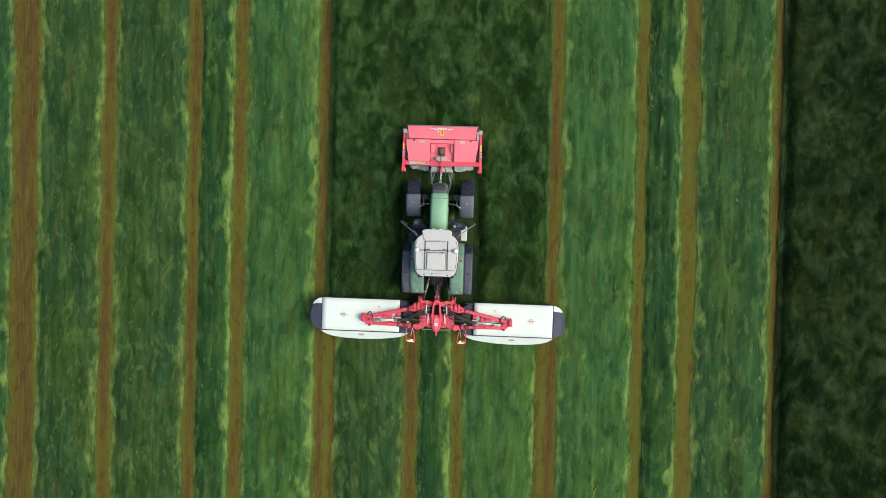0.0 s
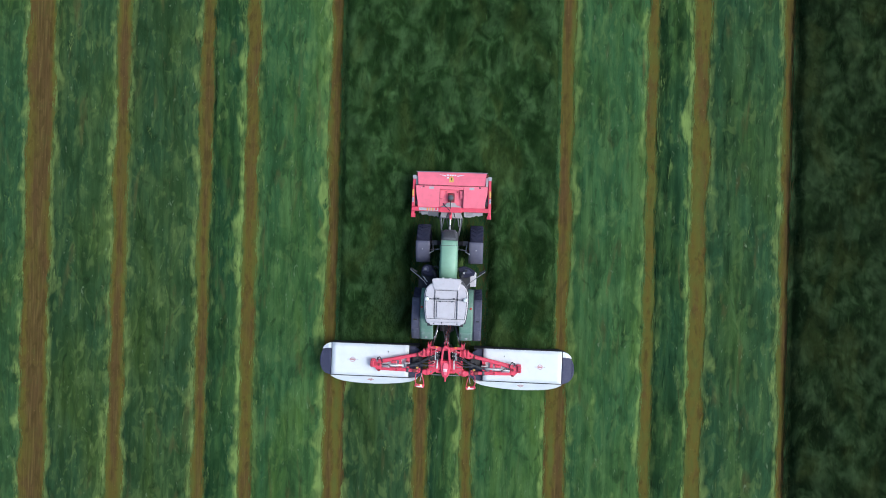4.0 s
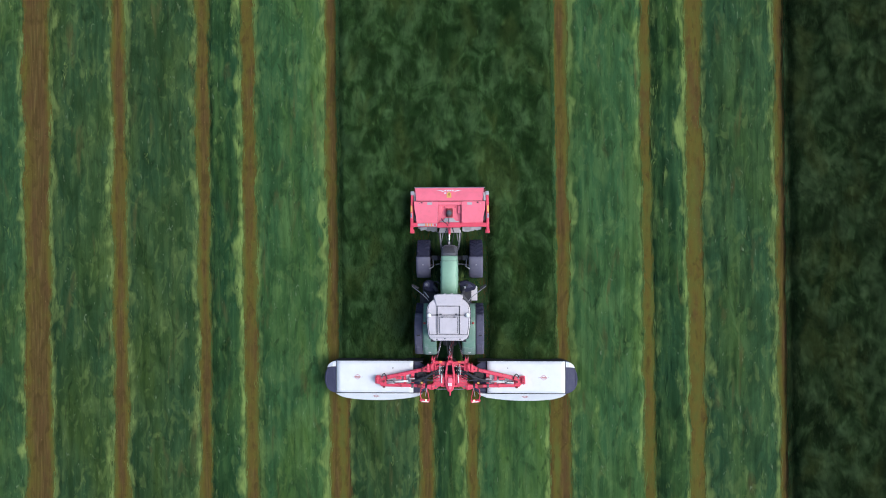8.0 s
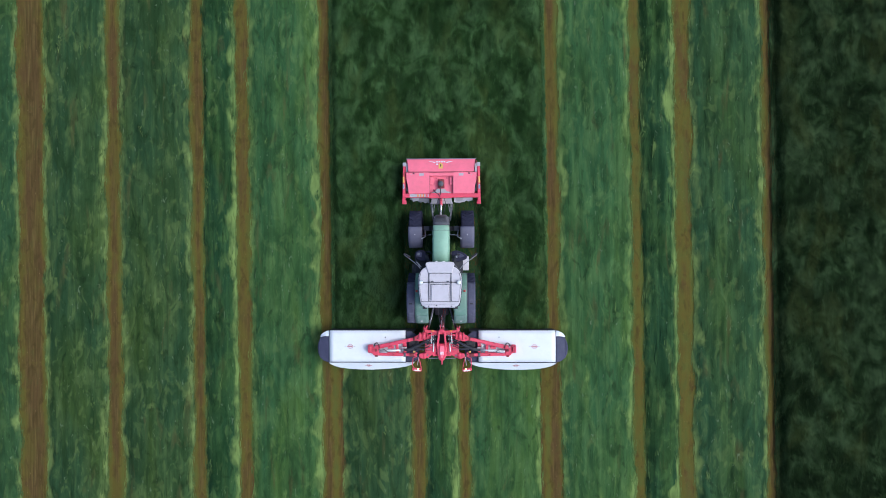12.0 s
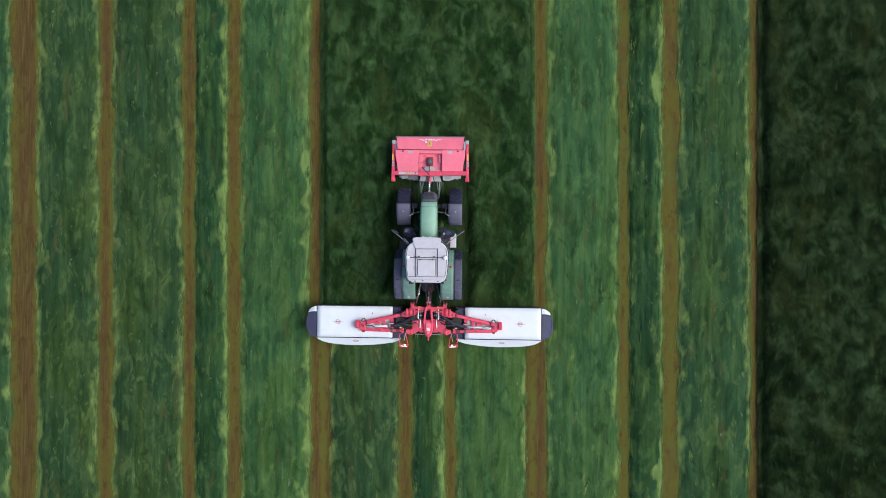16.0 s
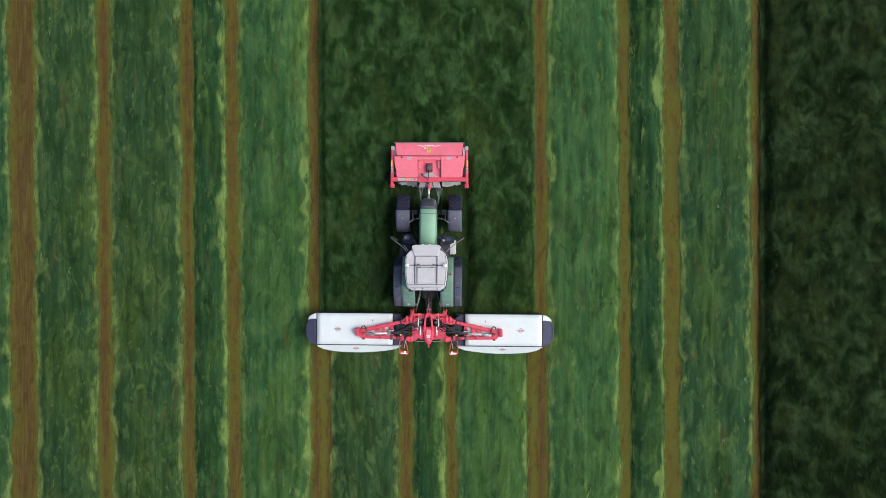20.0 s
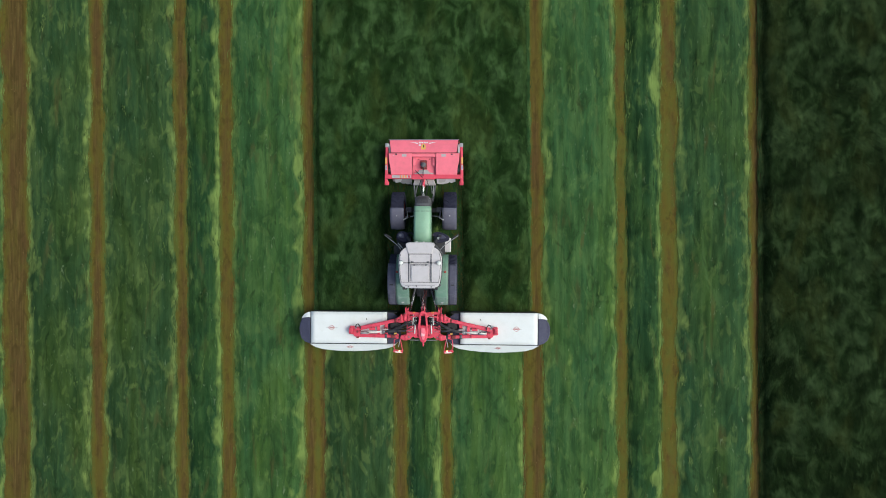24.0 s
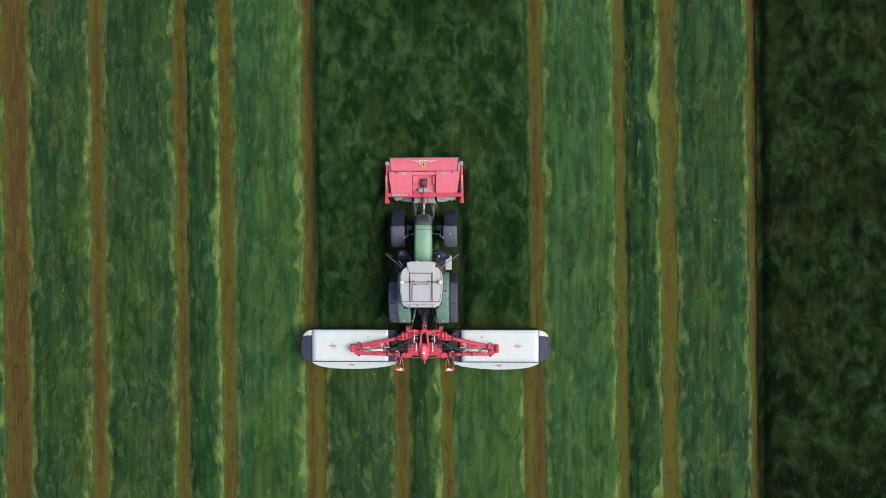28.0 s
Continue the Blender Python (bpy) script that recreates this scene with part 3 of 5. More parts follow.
FLAT = "broad flattened row of freshly cut green grass"
DEEP = "narrow dark green row of cut grass"
for i, (a, b, lo, hi, h, m, lab, rims) in enumerate((
    (-19.4, -16.4, -80, 80, 0.17, "swath_dark", FLAT, (0.5, 0.6)),
    (-15.35, -12.92, -80, 80, 0.17, "swath_rough", FLAT, (1.1, 0.6)),
    (-12.38, -9.61, -80, 80, 0.17, "swath_rough", FLAT, (0.75, 0.6)),
    (-9.13, -7.87, -80, 80, 0.2, "swath_deep", DEEP, (0.3, 0.95)),
    (-7.34, -4.64, -80, 80, 0.17, "swath", FLAT, (0.65, 1.2)),
    (-3.84, -1.24, -80, -0.75, 0.17, "swath_rough", FLAT, (0.85, 0.7)),
    (-0.68, 0.54, -80, 4.7, 0.18, "swath_deep", DEEP, (0.35, 1.05)),
    (1.0, 3.68, -80, -0.75, 0.17, "swath", FLAT, (0.35, 1.05)),
    (4.46, 7.14, -80, 80, 0.17, "swath", FLAT, (0.95, 0.6)),
    (7.55, 8.82, -80, 80, 0.2, "swath_deep", DEEP, (0.3, 1.15)),
    (9.42, 12.08, -80, 80, 0.17, "swath_dark", FLAT, (0.75, 0.75)),
)):
    swath(a, b, lo, hi, h, m, 20 + i * 3, lab, rims)
for i, (a, b) in enumerate(((-23.0, -20.0), (-24.8, -23.4), (-28.2, -25.3), (-31.8, -28.9), (-33.6, -32.2), (-37.0, -34.0))):
    swath(a, b, -80, 80, 0.17, "swath", 70 + i * 3, FLAT, near=False)


def standing(seed, depth, x0, x1, material, label):
    """Uncut grass: a dense uneven bed with bowed blades growing out of it; depth is the way in from its edge."""
    rs = np.random.RandomState(seed)

    def tall(x, y):
        u, v = 0.8 * x + 0.6 * y, 0.8 * y - 0.6 * x
        return 0.2 + 0.17 * wave(u, v, 0.6, 0.75, seed) + 0.18 * wave(u, v, 1.6, 2.0, seed + 2)

    xs, ys = np.concatenate([np.arange(x0, min(x1, 19.0) + 0.01, 0.1), np.arange(19.4, x1, 0.6)]), rows_y(-80, 80, 0.12, 0.8)
    X, Y = np.meshgrid(xs, ys)
    D = depth(X, Y)
    Z = (0.92 * tall(X, Y) * (0.88 + 0.24 * wave(X + 0.4 * Y, Y - 0.4 * X, 0.2, 0.3, seed + 4)) - 0.06) * step(D, -0.04, 0.3) - 0.04
    ok = D > -0.16
    i = np.arange(X.size).reshape(X.shape)
    full = ok[:-1, :-1] & ok[:-1, 1:] & ok[1:, 1:] & ok[1:, :-1]
    q = np.stack([i[:-1, :-1], i[:-1, 1:], i[1:, 1:], i[1:, :-1]], -1)[full]
    used = np.unique(q)
    back = np.zeros(X.size, np.int64)
    back[used] = np.arange(len(used))
    v = np.stack([row_x(X, Y), Y, Z], -1).reshape(-1, 3)[used]
    bed = tagged(sheet("standing_grass", v, back[q], material), label, "grass", kind="stuff")
    for lo, hi, a, b, dens, size in ((-10, 16, x0, min(x1, 19.0), 1400, 1.0), (16, 80, x0, x1, 14, 3.0), (-80, -10, x0, x1, 14, 3.0), (-10, 16, 19.0, x1, 14, 3.0)):
        if b <= a:
            continue
        n = int((b - a) * (hi - lo) * dens)
        x, y = rs.uniform(a, b, n), rs.uniform(lo, hi, n)
        d = depth(x, y)
        keep = (d > 0.02) & (rs.rand(n) < 0.35 + 0.65 * wave(x, y, 0.22, 0.3, seed + 6))
        x, y, d = x[keep], y[keep], d[keep]
        t = tall(x, y) * rs.uniform(0.75, 1.1, len(x)) * (0.45 + 0.55 * step(d, 0.0, 0.25))
        v, q = upright(rs, row_x(x, y), y, 0.0, t, 0.008 * size, 0.5, -np.pi / 2 + 1.2 * (wave(x, y, 1.2, 1.6, seed + 8) - 0.5))
        g = sheet("grass_blades", v, q, material)
        g.parent = bed


def cut_edge(x, y0, y1, seed, material, spread, tones, label):
    """Stems knocked over along the edge of the standing grass."""
    rs = np.random.RandomState(seed)
    n = int((y1 - y0) * 60)
    y = rs.uniform(y0, y1, n)
    v, q = lying(rs, row_x(x + rs.normal(0, spread, n), y), y, 0.07, 0.45, 0.02, 0.06)
    tone = np.repeat((tones[0] + tones[1] * wave(y * 0, y, 1, 1.3, seed + 60) + rs.uniform(-0.15, 0.15, n)).clip(0, 1), 6)
    tagged(sheet("cut_edge", v, q, material, tone), label, "cut grass", kind="stuff")


PALE = "pale knocked-over stems along the uncut grass"
cut_edge(-4.15, -0.2, 40, 1, "swath", 0.035, (0.05, 0.4), PALE)
cut_edge(3.91, -0.2, 40, 2, "swath", 0.035, (0.0, 0.3), PALE)
# dark blades added to shade the mown strip beside the tall grass
cut_edge(12.48, -14, 20, 3, "rank_grass", 0.06, (0.0, 0.0), "dark grass blades added over the mown strip to imitate shade")


def uncut_middle(x, y):
    wob = 0.07 * (wave(x * 0, y, 1, 0.5, 4) - 0.5)
    machine = np.maximum(np.abs(x) - 1.4 - wob, y - 5.7)
    return np.minimum(np.minimum(x + 4.2 - wob, 3.95 + wob - x), np.minimum(y + 0.33, machine))


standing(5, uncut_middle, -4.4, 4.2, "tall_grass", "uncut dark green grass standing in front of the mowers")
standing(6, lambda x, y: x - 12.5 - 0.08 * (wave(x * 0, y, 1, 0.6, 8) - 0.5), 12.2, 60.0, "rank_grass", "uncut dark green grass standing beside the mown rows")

# ---------------------------------------------------------------- the tractor
REAR_Y, REAR_R, FRONT_Y, FRONT_R = 1.15, 0.93, 3.7, 0.67


def wheel(parent, x, y, r, wide, lugs):
    """A lugged tyre on a dished rim."""
    hub = new("wheel")
    hub.parent = parent
    w = wide / 2
    side = 1 if x > 0 else -1
    prof = [(r * 0.56, -w * 0.8), (r * 0.62, -w * 0.95), (r * 0.8, -w), (r * 0.93, -w * 0.93), (r * 0.965, -w * 0.75), (r * 0.97, 0), (r * 0.965, w * 0.75), (r * 0.93, w * 0.93), (r * 0.8, w), (r * 0.62, w * 0.95), (r * 0.56, w * 0.8), (r * 0.56, -w * 0.8)]
    bm = lathe(prof, 48, (x, y, r))
    for k in range(lugs):
        for s in (-1, 1):
            t = 2 * math.pi * (k + (0.5 if s > 0 else 0)) / lugs
            lug = bmesh.new()
            bmesh.ops.create_cube(lug, size=1)
            for v in lug.verts:
                slim = 0.75 if v.co.z > 0 else 1.0
                v.co = Vector((v.co.x * w * 1.02, v.co.y * 0.05 * slim, v.co.z * 0.032))
            m = Matrix.Translation((x, y, r)) @ Matrix.Rotation(t, 4, "X") @ Matrix.Translation((s * w * 0.48, 0, r * 0.972)) @ Matrix.Rotation(s * radians(38), 4, "Z")
            bmesh.ops.transform(lug, matrix=m, verts=lug.verts)
            tmp = bpy.data.meshes.new("tmp")
            lug.to_mesh(tmp)
            lug.free()
            bm.from_mesh(tmp)
            bpy.data.meshes.remove(tmp)
    part("tyre", bm, "tyre", hub)
    d = side * w
    part("rim", lathe([(0.0, d * 0.25), (r * 0.2, d * 0.25), (r * 0.24, d * 0.1), (r * 0.46, d * 0.05), (r * 0.52, d * 0.7), (r * 0.57, d * 0.8), (r * 0.57, -d * 0.8), (0.0, -d * 0.5)], 32, (x, y, r)), "rim", hub)
    for k in range(8):
        t = 2 * math.pi * k / 8
        part("wheel_bolt", tube([(x + d * 0.2, y + r * 0.16 * math.cos(t), r + r * 0.16 * math.sin(t)), (x + d * 0.34, y + r * 0.16 * math.cos(t), r + r * 0.16 * math.sin(t))], 0.014, 6), "steel", hub)


def tractor():
    t = thing("tractor", "pale green farm tractor with light grey roof in uncut grass", "tractor")
    for s in (-1, 1):
        wheel(t, s * 0.945, REAR_Y, REAR_R, 0.55, 26)
        wheel(t, s * 0.95, FRONT_Y, FRONT_R, 0.48, 24)
    # running gear
    part("transmission", loft([arc_section(y, h, 0.55, z) for y, h, z in ((0.55, 0.24, 1.15), (0.9, 0.32, 1.25), (1.5, 0.34, 1.2), (2.3, 0.26, 1.1))]), "iron", t)
    part("engine_block", box(-0.27, 0.27, 2.25, 3.95, 0.6, 1.3, 0.03), "iron", t)
    part("rear_axle", tube([(-0.72, REAR_Y, REAR_R), (0.72, REAR_Y, REAR_R)], 0.13, 16), "iron", t)
    part("front_axle", beam((-0.72, FRONT_Y, FRONT_R), (0.72, FRONT_Y, FRONT_R), 0.16, 0.16, 0.2, 0.2), "iron", t)
    for s in (-1, 1):
        part("steering_rod", tube([(s * 0.2, FRONT_Y - 0.2, 0.75), (s * 0.7, FRONT_Y - 0.26, 0.75)], 0.025), "steel", t)
        part("guard_bracket", tube([(s * 0.62, FRONT_Y + 0.02, 0.85), (s * 0.58, FRONT_Y - 0.3, 1.2), (s * 0.72, FRONT_Y - 0.38, 1.32)], 0.022), "grey", t)
        part("axle_cover", box(s * 0.66, s * 0.46, FRONT_Y - 0.09, FRONT_Y + 0.09, 0.78, 0.96, 0.02), "dark_grey", t)
    # bonnet with a dark nose
    secs = []
    for y, h, z in ((2.45, 0.305, 2.0), (2.9, 0.305, 1.97), (3.4, 0.3, 1.92), (3.66, 0.295, 1.875), (3.785, 0.29, 1.84)):
        secs.append(arc_section(y, h, 1.25, z, 0.3))
    bonnet = part("bonnet", loft(secs), "green", t)
    part("bonnet_seam", box(-0.298, 0.298, 3.6, 3.614, 1.6, 1.892, 0.004), "dark_grey", bonnet)
    secs = [arc_section(y, h, zl, z, 0.4) for y, h, zl, z in ((3.79, 0.298, 1.05, 1.825), (3.87, 0.295, 1.05, 1.8), (4.0, 0.28, 1.05, 1.74), (4.1, 0.25, 1.05, 1.66), (4.17, 0.18, 1.1, 1.55))]
    nose = part("nose", loft(secs), "dark_grey", t, "dark grey grille nose")
    for k in range(7):
        y = 3.9 + k * 0.035
        part("grille_slat", box(-0.22 + k * 0.012, 0.22 - k * 0.012, y, y + 0.012, 1.74 - k * 0.012, 1.795 - k * 0.014, 0.003), "black", nose)
    for s in (-1, 1):
        for k in range(4):
            part("bonnet_vent", box(s * 0.298, s * 0.318, 2.62 + k * 0.27, 2.8 + k * 0.27, 1.5, 1.72, 0.008), "green_fender", bonnet)
        part("headlamp", box(s * 0.16, s * 0.25, 4.0, 4.09, 1.5, 1.6, 0.02), "lamp", nose)
    # front mudguards
    for s in (-1, 1):
        part("front_mudguard", shell(s * 0.685, s * 1.195, FRONT_Y, FRONT_R, 0.735, 86, 164, 0.02, 14, 0.02), "guard", t, "grey plastic mudguard over the front wheel")
        part("front_mudguard_bolt", box(s * 0.93, s * 0.97, FRONT_Y - 0.26, FRONT_Y - 0.22, 1.4, 1.43, 0.008), "grey", t)
    # tanks, exhaust and steps below the windscreen
    part("fuel_tank", box(-0.98, -0.45, 1.95, 2.75, 0.55, 1.12, 0.06), "black", t)
    part("air_box", prism([(-0.98, 2.62), (-0.95, 2.83), (-0.8, 2.92), (-0.6, 2.88), (-0.5, 2.7), (-0.52, 2.5), (-0.75, 2.5)], 0.95, lambda x, y: 1.36 + 0.1 * (x + 0.8), 0.06), "tyre", t)
    part("air_box_lid", prism([(-0.93, 2.68), (-0.9, 2.82), (-0.78, 2.87), (-0.68, 2.8), (-0.7, 2.66)], 1.3, 1.39, 0.03), "charcoal", t)
    part("filler_cap", tube([(-0.82, 2.76, 1.38), (-0.82, 2.76, 1.42)], 0.045, 12), "mid_grey", t)
    part("filter_hose", tube([(-0.56, 2.82, 1.2), (-0.44, 2.86, 1.3), (-0.36, 2.78, 1.36)], 0.03, 8), "black", t)
    part("fender_bracket", tube([(-0.95, 2.5, 1.0), (-0.86, 2.44, 1.3), (-0.74, 2.3, 1.4)], 0.02, 8), "grey", t)
    part("intake_pipe", tube([(-0.62, 2.74, 1.25), (-0.5, 2.62, 1.42), (-0.42, 2.5, 1.46)], 0.06, 12), "black", t)
    part("exhaust_pipe", tube([(0.46, 2.64, 1.0), (0.46, 2.64, 1.7), (0.5, 2.52, 2.2)], [0.08, 0.07, 0.05], 14), "black", t)
    part("exhaust_box", prism([(0.36, 2.86), (0.55, 2.9), (0.74, 2.84), (0.94, 2.72), (0.92, 2.58), (0.62, 2.48), (0.37, 2.5)], 0.95, lambda x, y: 1.4 - 0.12 * x, 0.05), "tyre", t)
    part("exhaust_lid", prism([(0.55, 2.82), (0.72, 2.78), (0.84, 2.68), (0.66, 2.62), (0.54, 2.68)], 1.25, 1.35, 0.03), "charcoal", t)
    part("exhaust_clamp", tube([(0.62, 2.74, 1.34), (0.62, 2.74, 1.4)], 0.05, 12), "black", t)
    part("exhaust_heat_shield", box(0.5, 0.58, 2.62, 2.7, 1.3, 1.44, 0.015), "grey", t)
    part("cab_step_lamp", box(0.3, 0.38, 2.74, 2.82, 1.3, 1.38, 0.02), "iron", t)
    part("battery_box", box(0.4, 0.78, 2.0, 2.8, 0.55, 1.15, 0.05), "black", t)
    part("tool_box", box(0.72, 0.99, 2.16, 2.68, 0.72, 1.02, 0.03), "roof", t, "light grey tool box")
    for k in range(3):
        part("step", box(-1.08, -0.8, 2.0, 2.4, 0.45 + 0.28 * k, 0.48 + 0.28 * k, 0.008), "iron", t)
    # cab
    cab = part("cab_floor", prism([(-0.68, 0.98), (0.68, 0.98), (0.72, 2.1), (0.45, 2.44), (-0.45, 2.44), (-0.72, 2.1)], 1.1, 1.24, 0.02), "dark_grey", t)
    corners = [(-0.66, 1.02), (0.66, 1.02), (0.7, 2.05), (0.42, 2.42), (-0.42, 2.42), (-0.7, 2.05)]
    for x, y in corners:
        part("cab_pillar", tube([(x, y, 1.2), (x * 0.97, y * 0.99 + 0.01, 2.7)], 0.035, 8), "dark_grey", t)
    for (xa, ya), (xb, yb) in zip(corners, corners[1:] + corners[:1]):
        a, b = Vector((xa, ya, 0)), Vector((xb, yb, 0))
        n = (b - a).cross(Vector((0, 0, 1))).normalized() * 0.004
        d = (b - a).normalized() * 0.04
        pts = [a + d + n, b - d + n, b - d - n, a + d - n]
        part("cab_window", prism([(p.x, p.y) for p in pts], 1.24, 2.66, 0), "glass", t)
    part("seat", box(-0.26, 0.26, 1.25, 1.75, 1.24, 1.72, 0.06), "black", t)
    part("seat_back", box(-0.25, 0.25, 1.2, 1.34, 1.6, 2.3, 0.05), "black", t)
    part("steering_wheel", lathe([(0.18, 1.93), (0.205, 1.95), (0.22, 1.93), (0.205, 1.91), (0.18, 1.93)], 24, (0, 2.05, 0), "z"), "black", t)
    part("steering_column", tube([(0, 2.3, 1.24), (0, 2.06, 1.92)], 0.05), "black", t)
    # roof: a rounded slab, a raised hatch with rails, a visor in front
    half = [(0.55, 0.985), (0.62, 1.03), (0.675, 1.14), (0.715, 1.45), (0.735, 1.8), (0.73, 1.98), (0.7, 2.1), (0.645, 2.2), (0.57, 2.28), (0.48, 2.33)]
    out = half + [(-x, y) for x, y in half[::-1]]
    roof = part("roof", prism(out, 2.64, 2.85, 0.035), "roof", t)
    part("roof_gasket", prism([(x * 1.03, 1.6 + (y - 1.6) * 1.012) for x, y in out], 2.66, 2.7, 0.004), "black", roof)
    part("roof_visor", prism([(-0.4, 2.12), (0.4, 2.12), (0.43, 2.2), (0.46, 2.3), (0.495, 2.43), (0.46, 2.485), (0.35, 2.505), (-0.35, 2.505), (-0.46, 2.485), (-0.495, 2.43), (-0.46, 2.3), (-0.43, 2.2)], 2.7, lambda x, y: 2.9 - 0.12 * max(0, y - 2.2), 0.03), "roof", roof)
    part("roof_hatch", box(-0.295, 0.295, 1.19, 1.72, 2.83, 2.872, 0.015), "roof", roof)
    for s in (-1, 1):
        part("roof_rail", tube([(s * 0.375, 2.14, 2.85), (s * 0.375, 1.9, 2.868), (s * 0.375, 1.4, 2.868), (s * 0.375, 1.17, 2.85)], 0.017, 8), "dark_grey", roof)
        part("roof_clamp", box(s * 0.22, s * 0.3, 1.8, 1.86, 2.85, 2.9, 0.012), "dark_grey", roof)
        part("hatch_line", box(s * 0.315, s * 0.302, 1.2, 1.74, 2.83, 2.872, 0.003), "dark_grey", roof)
        lampo = part("work_lamp", lathe([(0.0, 2.99), (0.04, 2.985), (0.07, 2.96), (0.075, 2.92), (0.06, 2.88), (0.0, 2.86)], 20, (s * 0.64, 1.81, 0), "z"), "lamp", roof, "round white lamp on the roof")
        part("lamp_base", lathe([(0.085, 2.79), (0.085, 2.87), (0.06, 2.89)], 16, (s * 0.64, 1.81, 0), "z"), "grey", lampo)
        part("marker_arm", tube([(s * 0.72, 1.5, 2.45), (s * 0.8, 1.49, 2.4)], 0.014, 6), "dark_grey", t)
        part("marker_lamp", lathe([(0.0, 2.45), (0.035, 2.44), (0.045, 2.4), (0.035, 2.34), (0.0, 2.33)], 14, (s * 0.83, 1.49, 0), "z"), "rim", t, "small red marker lamp")
        part("rear_lamp", box(s * 0.44, s * 0.6, 0.9, 1.0, 2.68, 2.78, 0.02), "black", roof)
    part("roof_bar", tube([(-0.62, 1.81, 2.872), (0.62, 1.81, 2.872)], 0.013, 8), "dark_grey", roof)
    part("hatch_cross_line", box(-0.33, 0.33, 1.735, 1.752, 2.83, 2.87, 0.003), "dark_grey", roof)
    part("visor_line", box(-0.4, 0.4, 2.095, 2.112, 2.82, 2.858, 0.003), "dark_grey", roof)
    part("rear_spoiler", prism([(-0.5, 0.955), (0.5, 0.955), (0.56, 1.12), (-0.56, 1.12)], 2.78, 2.866, 0.012), "roof", roof)
    for s in (-1, 1):
        part("roof_groove", tube([(s * 0.65, 2.12, 2.85), (s * 0.685, 2.0, 2.852), (s * 0.69, 1.8, 2.852), (s * 0.67, 1.4, 2.852), (s * 0.632, 1.16, 2.85)], 0.009, 6), "dark_grey", roof)
        part("hatch_hinge", box(s * 0.17, s * 0.24, 1.72, 1.76, 2.85, 2.89, 0.008), "dark_grey", roof)
        part("lip_screw", box(s * 0.36, s * 0.41, 0.985, 1.02, 2.85, 2.875, 0.006), "dark_grey", roof)
        part("rail_foot", box(s * 0.35, s * 0.4, 1.78, 1.85, 2.845, 2.885, 0.008), "black", roof)
    part("lip_line", box(-0.5, 0.5, 1.045, 1.055, 2.85, 2.872, 0.003), "mid_grey", roof)
    part("beacon_socket", tube([(-0.12, 1.03, 2.86), (-0.12, 1.03, 2.89)], 0.025, 10), "dark_grey", roof)
    part("spoiler_line", box(-0.64, 0.64, 1.148, 1.165, 2.8, 2.856, 0.003), "dark_grey", roof)
    for s in (-1, 1):
        part("front_work_lamp", box(s * 0.08, s * 0.16, 2.47, 2.53, 2.78, 2.84, 0.015), "lamp", roof)
    # mirrors
    for s in (-1, 1):
        arm = part("mirror_arm", tube([(s * 0.68, 2.26, 2.62), (s * 0.76, 2.36, 2.5), (s * 1.0, 2.55, 2.35), (s * 1.27, 2.74, 2.25)], 0.014, 8), "mid_grey", t)
        part("mirror", box(s * 1.05, s * 1.3, 2.69, 2.75, 1.9, 2.24, 0.02, Matrix.Rotation(s * 0.5, 3, "Z")), "black", arm)
    # rear fenders: green inner wing, grey outer wing
    for s in (-1, 1):
        fender = part("rear_fender", shell(s * 0.45, s * 0.925, REAR_Y, REAR_R, 1.0, 22, 148, 0.025, 22, 0.015), "green_fender", t, "dull green rear fender")
        part("fender_extension", shell(s * 0.935, s * 1.215, REAR_Y, REAR_R, 0.985, 52, 150, 0.02, 18, 0.0), "wing", t, "grey outer mudguard of the rear wheel")
        part("fender_edge", shell(s * 0.922, s * 0.938, REAR_Y, REAR_R, 1.012, 22, 148, 0.03, 22), "dark_grey", fender)
        part("tail_lamp", box(s * 0.54, s * 0.84, 0.31, 0.45, 1.4, 1.52, 0.03), "flap", fender, "pale tail lamp cluster")
        part("tail_reflector", lathe([(0.0, 1.62), (0.045, 1.615), (0.055, 1.58), (0.055, 1.5)], 14, (s * 0.7, 0.39, 0), "z"), "flap", fender, "round pale reflector")
        part("tail_lens", box(s * 0.58, s * 0.68, 0.34, 0.37, 1.43, 1.51, 0.01), "orange", fender)
        part("fender_tail", shell(s * 0.47, s * 0.9, REAR_Y, REAR_R, 1.012, 124, 149, 0.012, 8, 0.014), "dusty_green", fender, "dusty tail of the green fender")
        part("mud_flap", shell(s * 0.95, s * 1.17, REAR_Y, REAR_R, 0.991, 118, 151, 0.012, 8, 0.0), "mud", t, "dusty grey mud flap")
        part("fender_cap", box(s * 1.02, s * 1.14, 0.99, 1.03, 1.895, 1.925, 0.008), "black", t)
    # rear linkage
    for s in (-1, 1):
        part("lift_arm", beam((s * 0.26, 0.95, 1.3), (s * 0.4, 0.42, 1.25), 0.05, 0.045, 0.09, 0.07), "dark_grey", t)
        part("lift_rod", tube([(s * 0.42, 0.35, 1.25), (s * 0.46, 0.2, 0.62)], 0.025), "steel", t)
        part("lower_link", beam((s * 0.3, 0.8, 0.6), (s * 0.52, 0.0, 0.66), 0.06, 0.07, 0.1, 0.1), "iron", t)
        part("stay_rod", tube([(s * 0.3, 0.78, 0.98), (s * 0.38, 0.4, 0.98), (s * 0.49, -0.02, 0.9)], 0.018, 8), "steel", t)
    part("top_link", tube([(0, 0.85, 1.1), (0, 0.5, 1.12), (-0.01, 0.15, 1.14)], [0.03, 0.035, 0.028]), "steel", t)
    part("drive_shaft", tube([(0, 0.75, 0.75), (0, -0.2, 0.78)], 0.075, 14), "black", t)
    rng = random.Random(3)
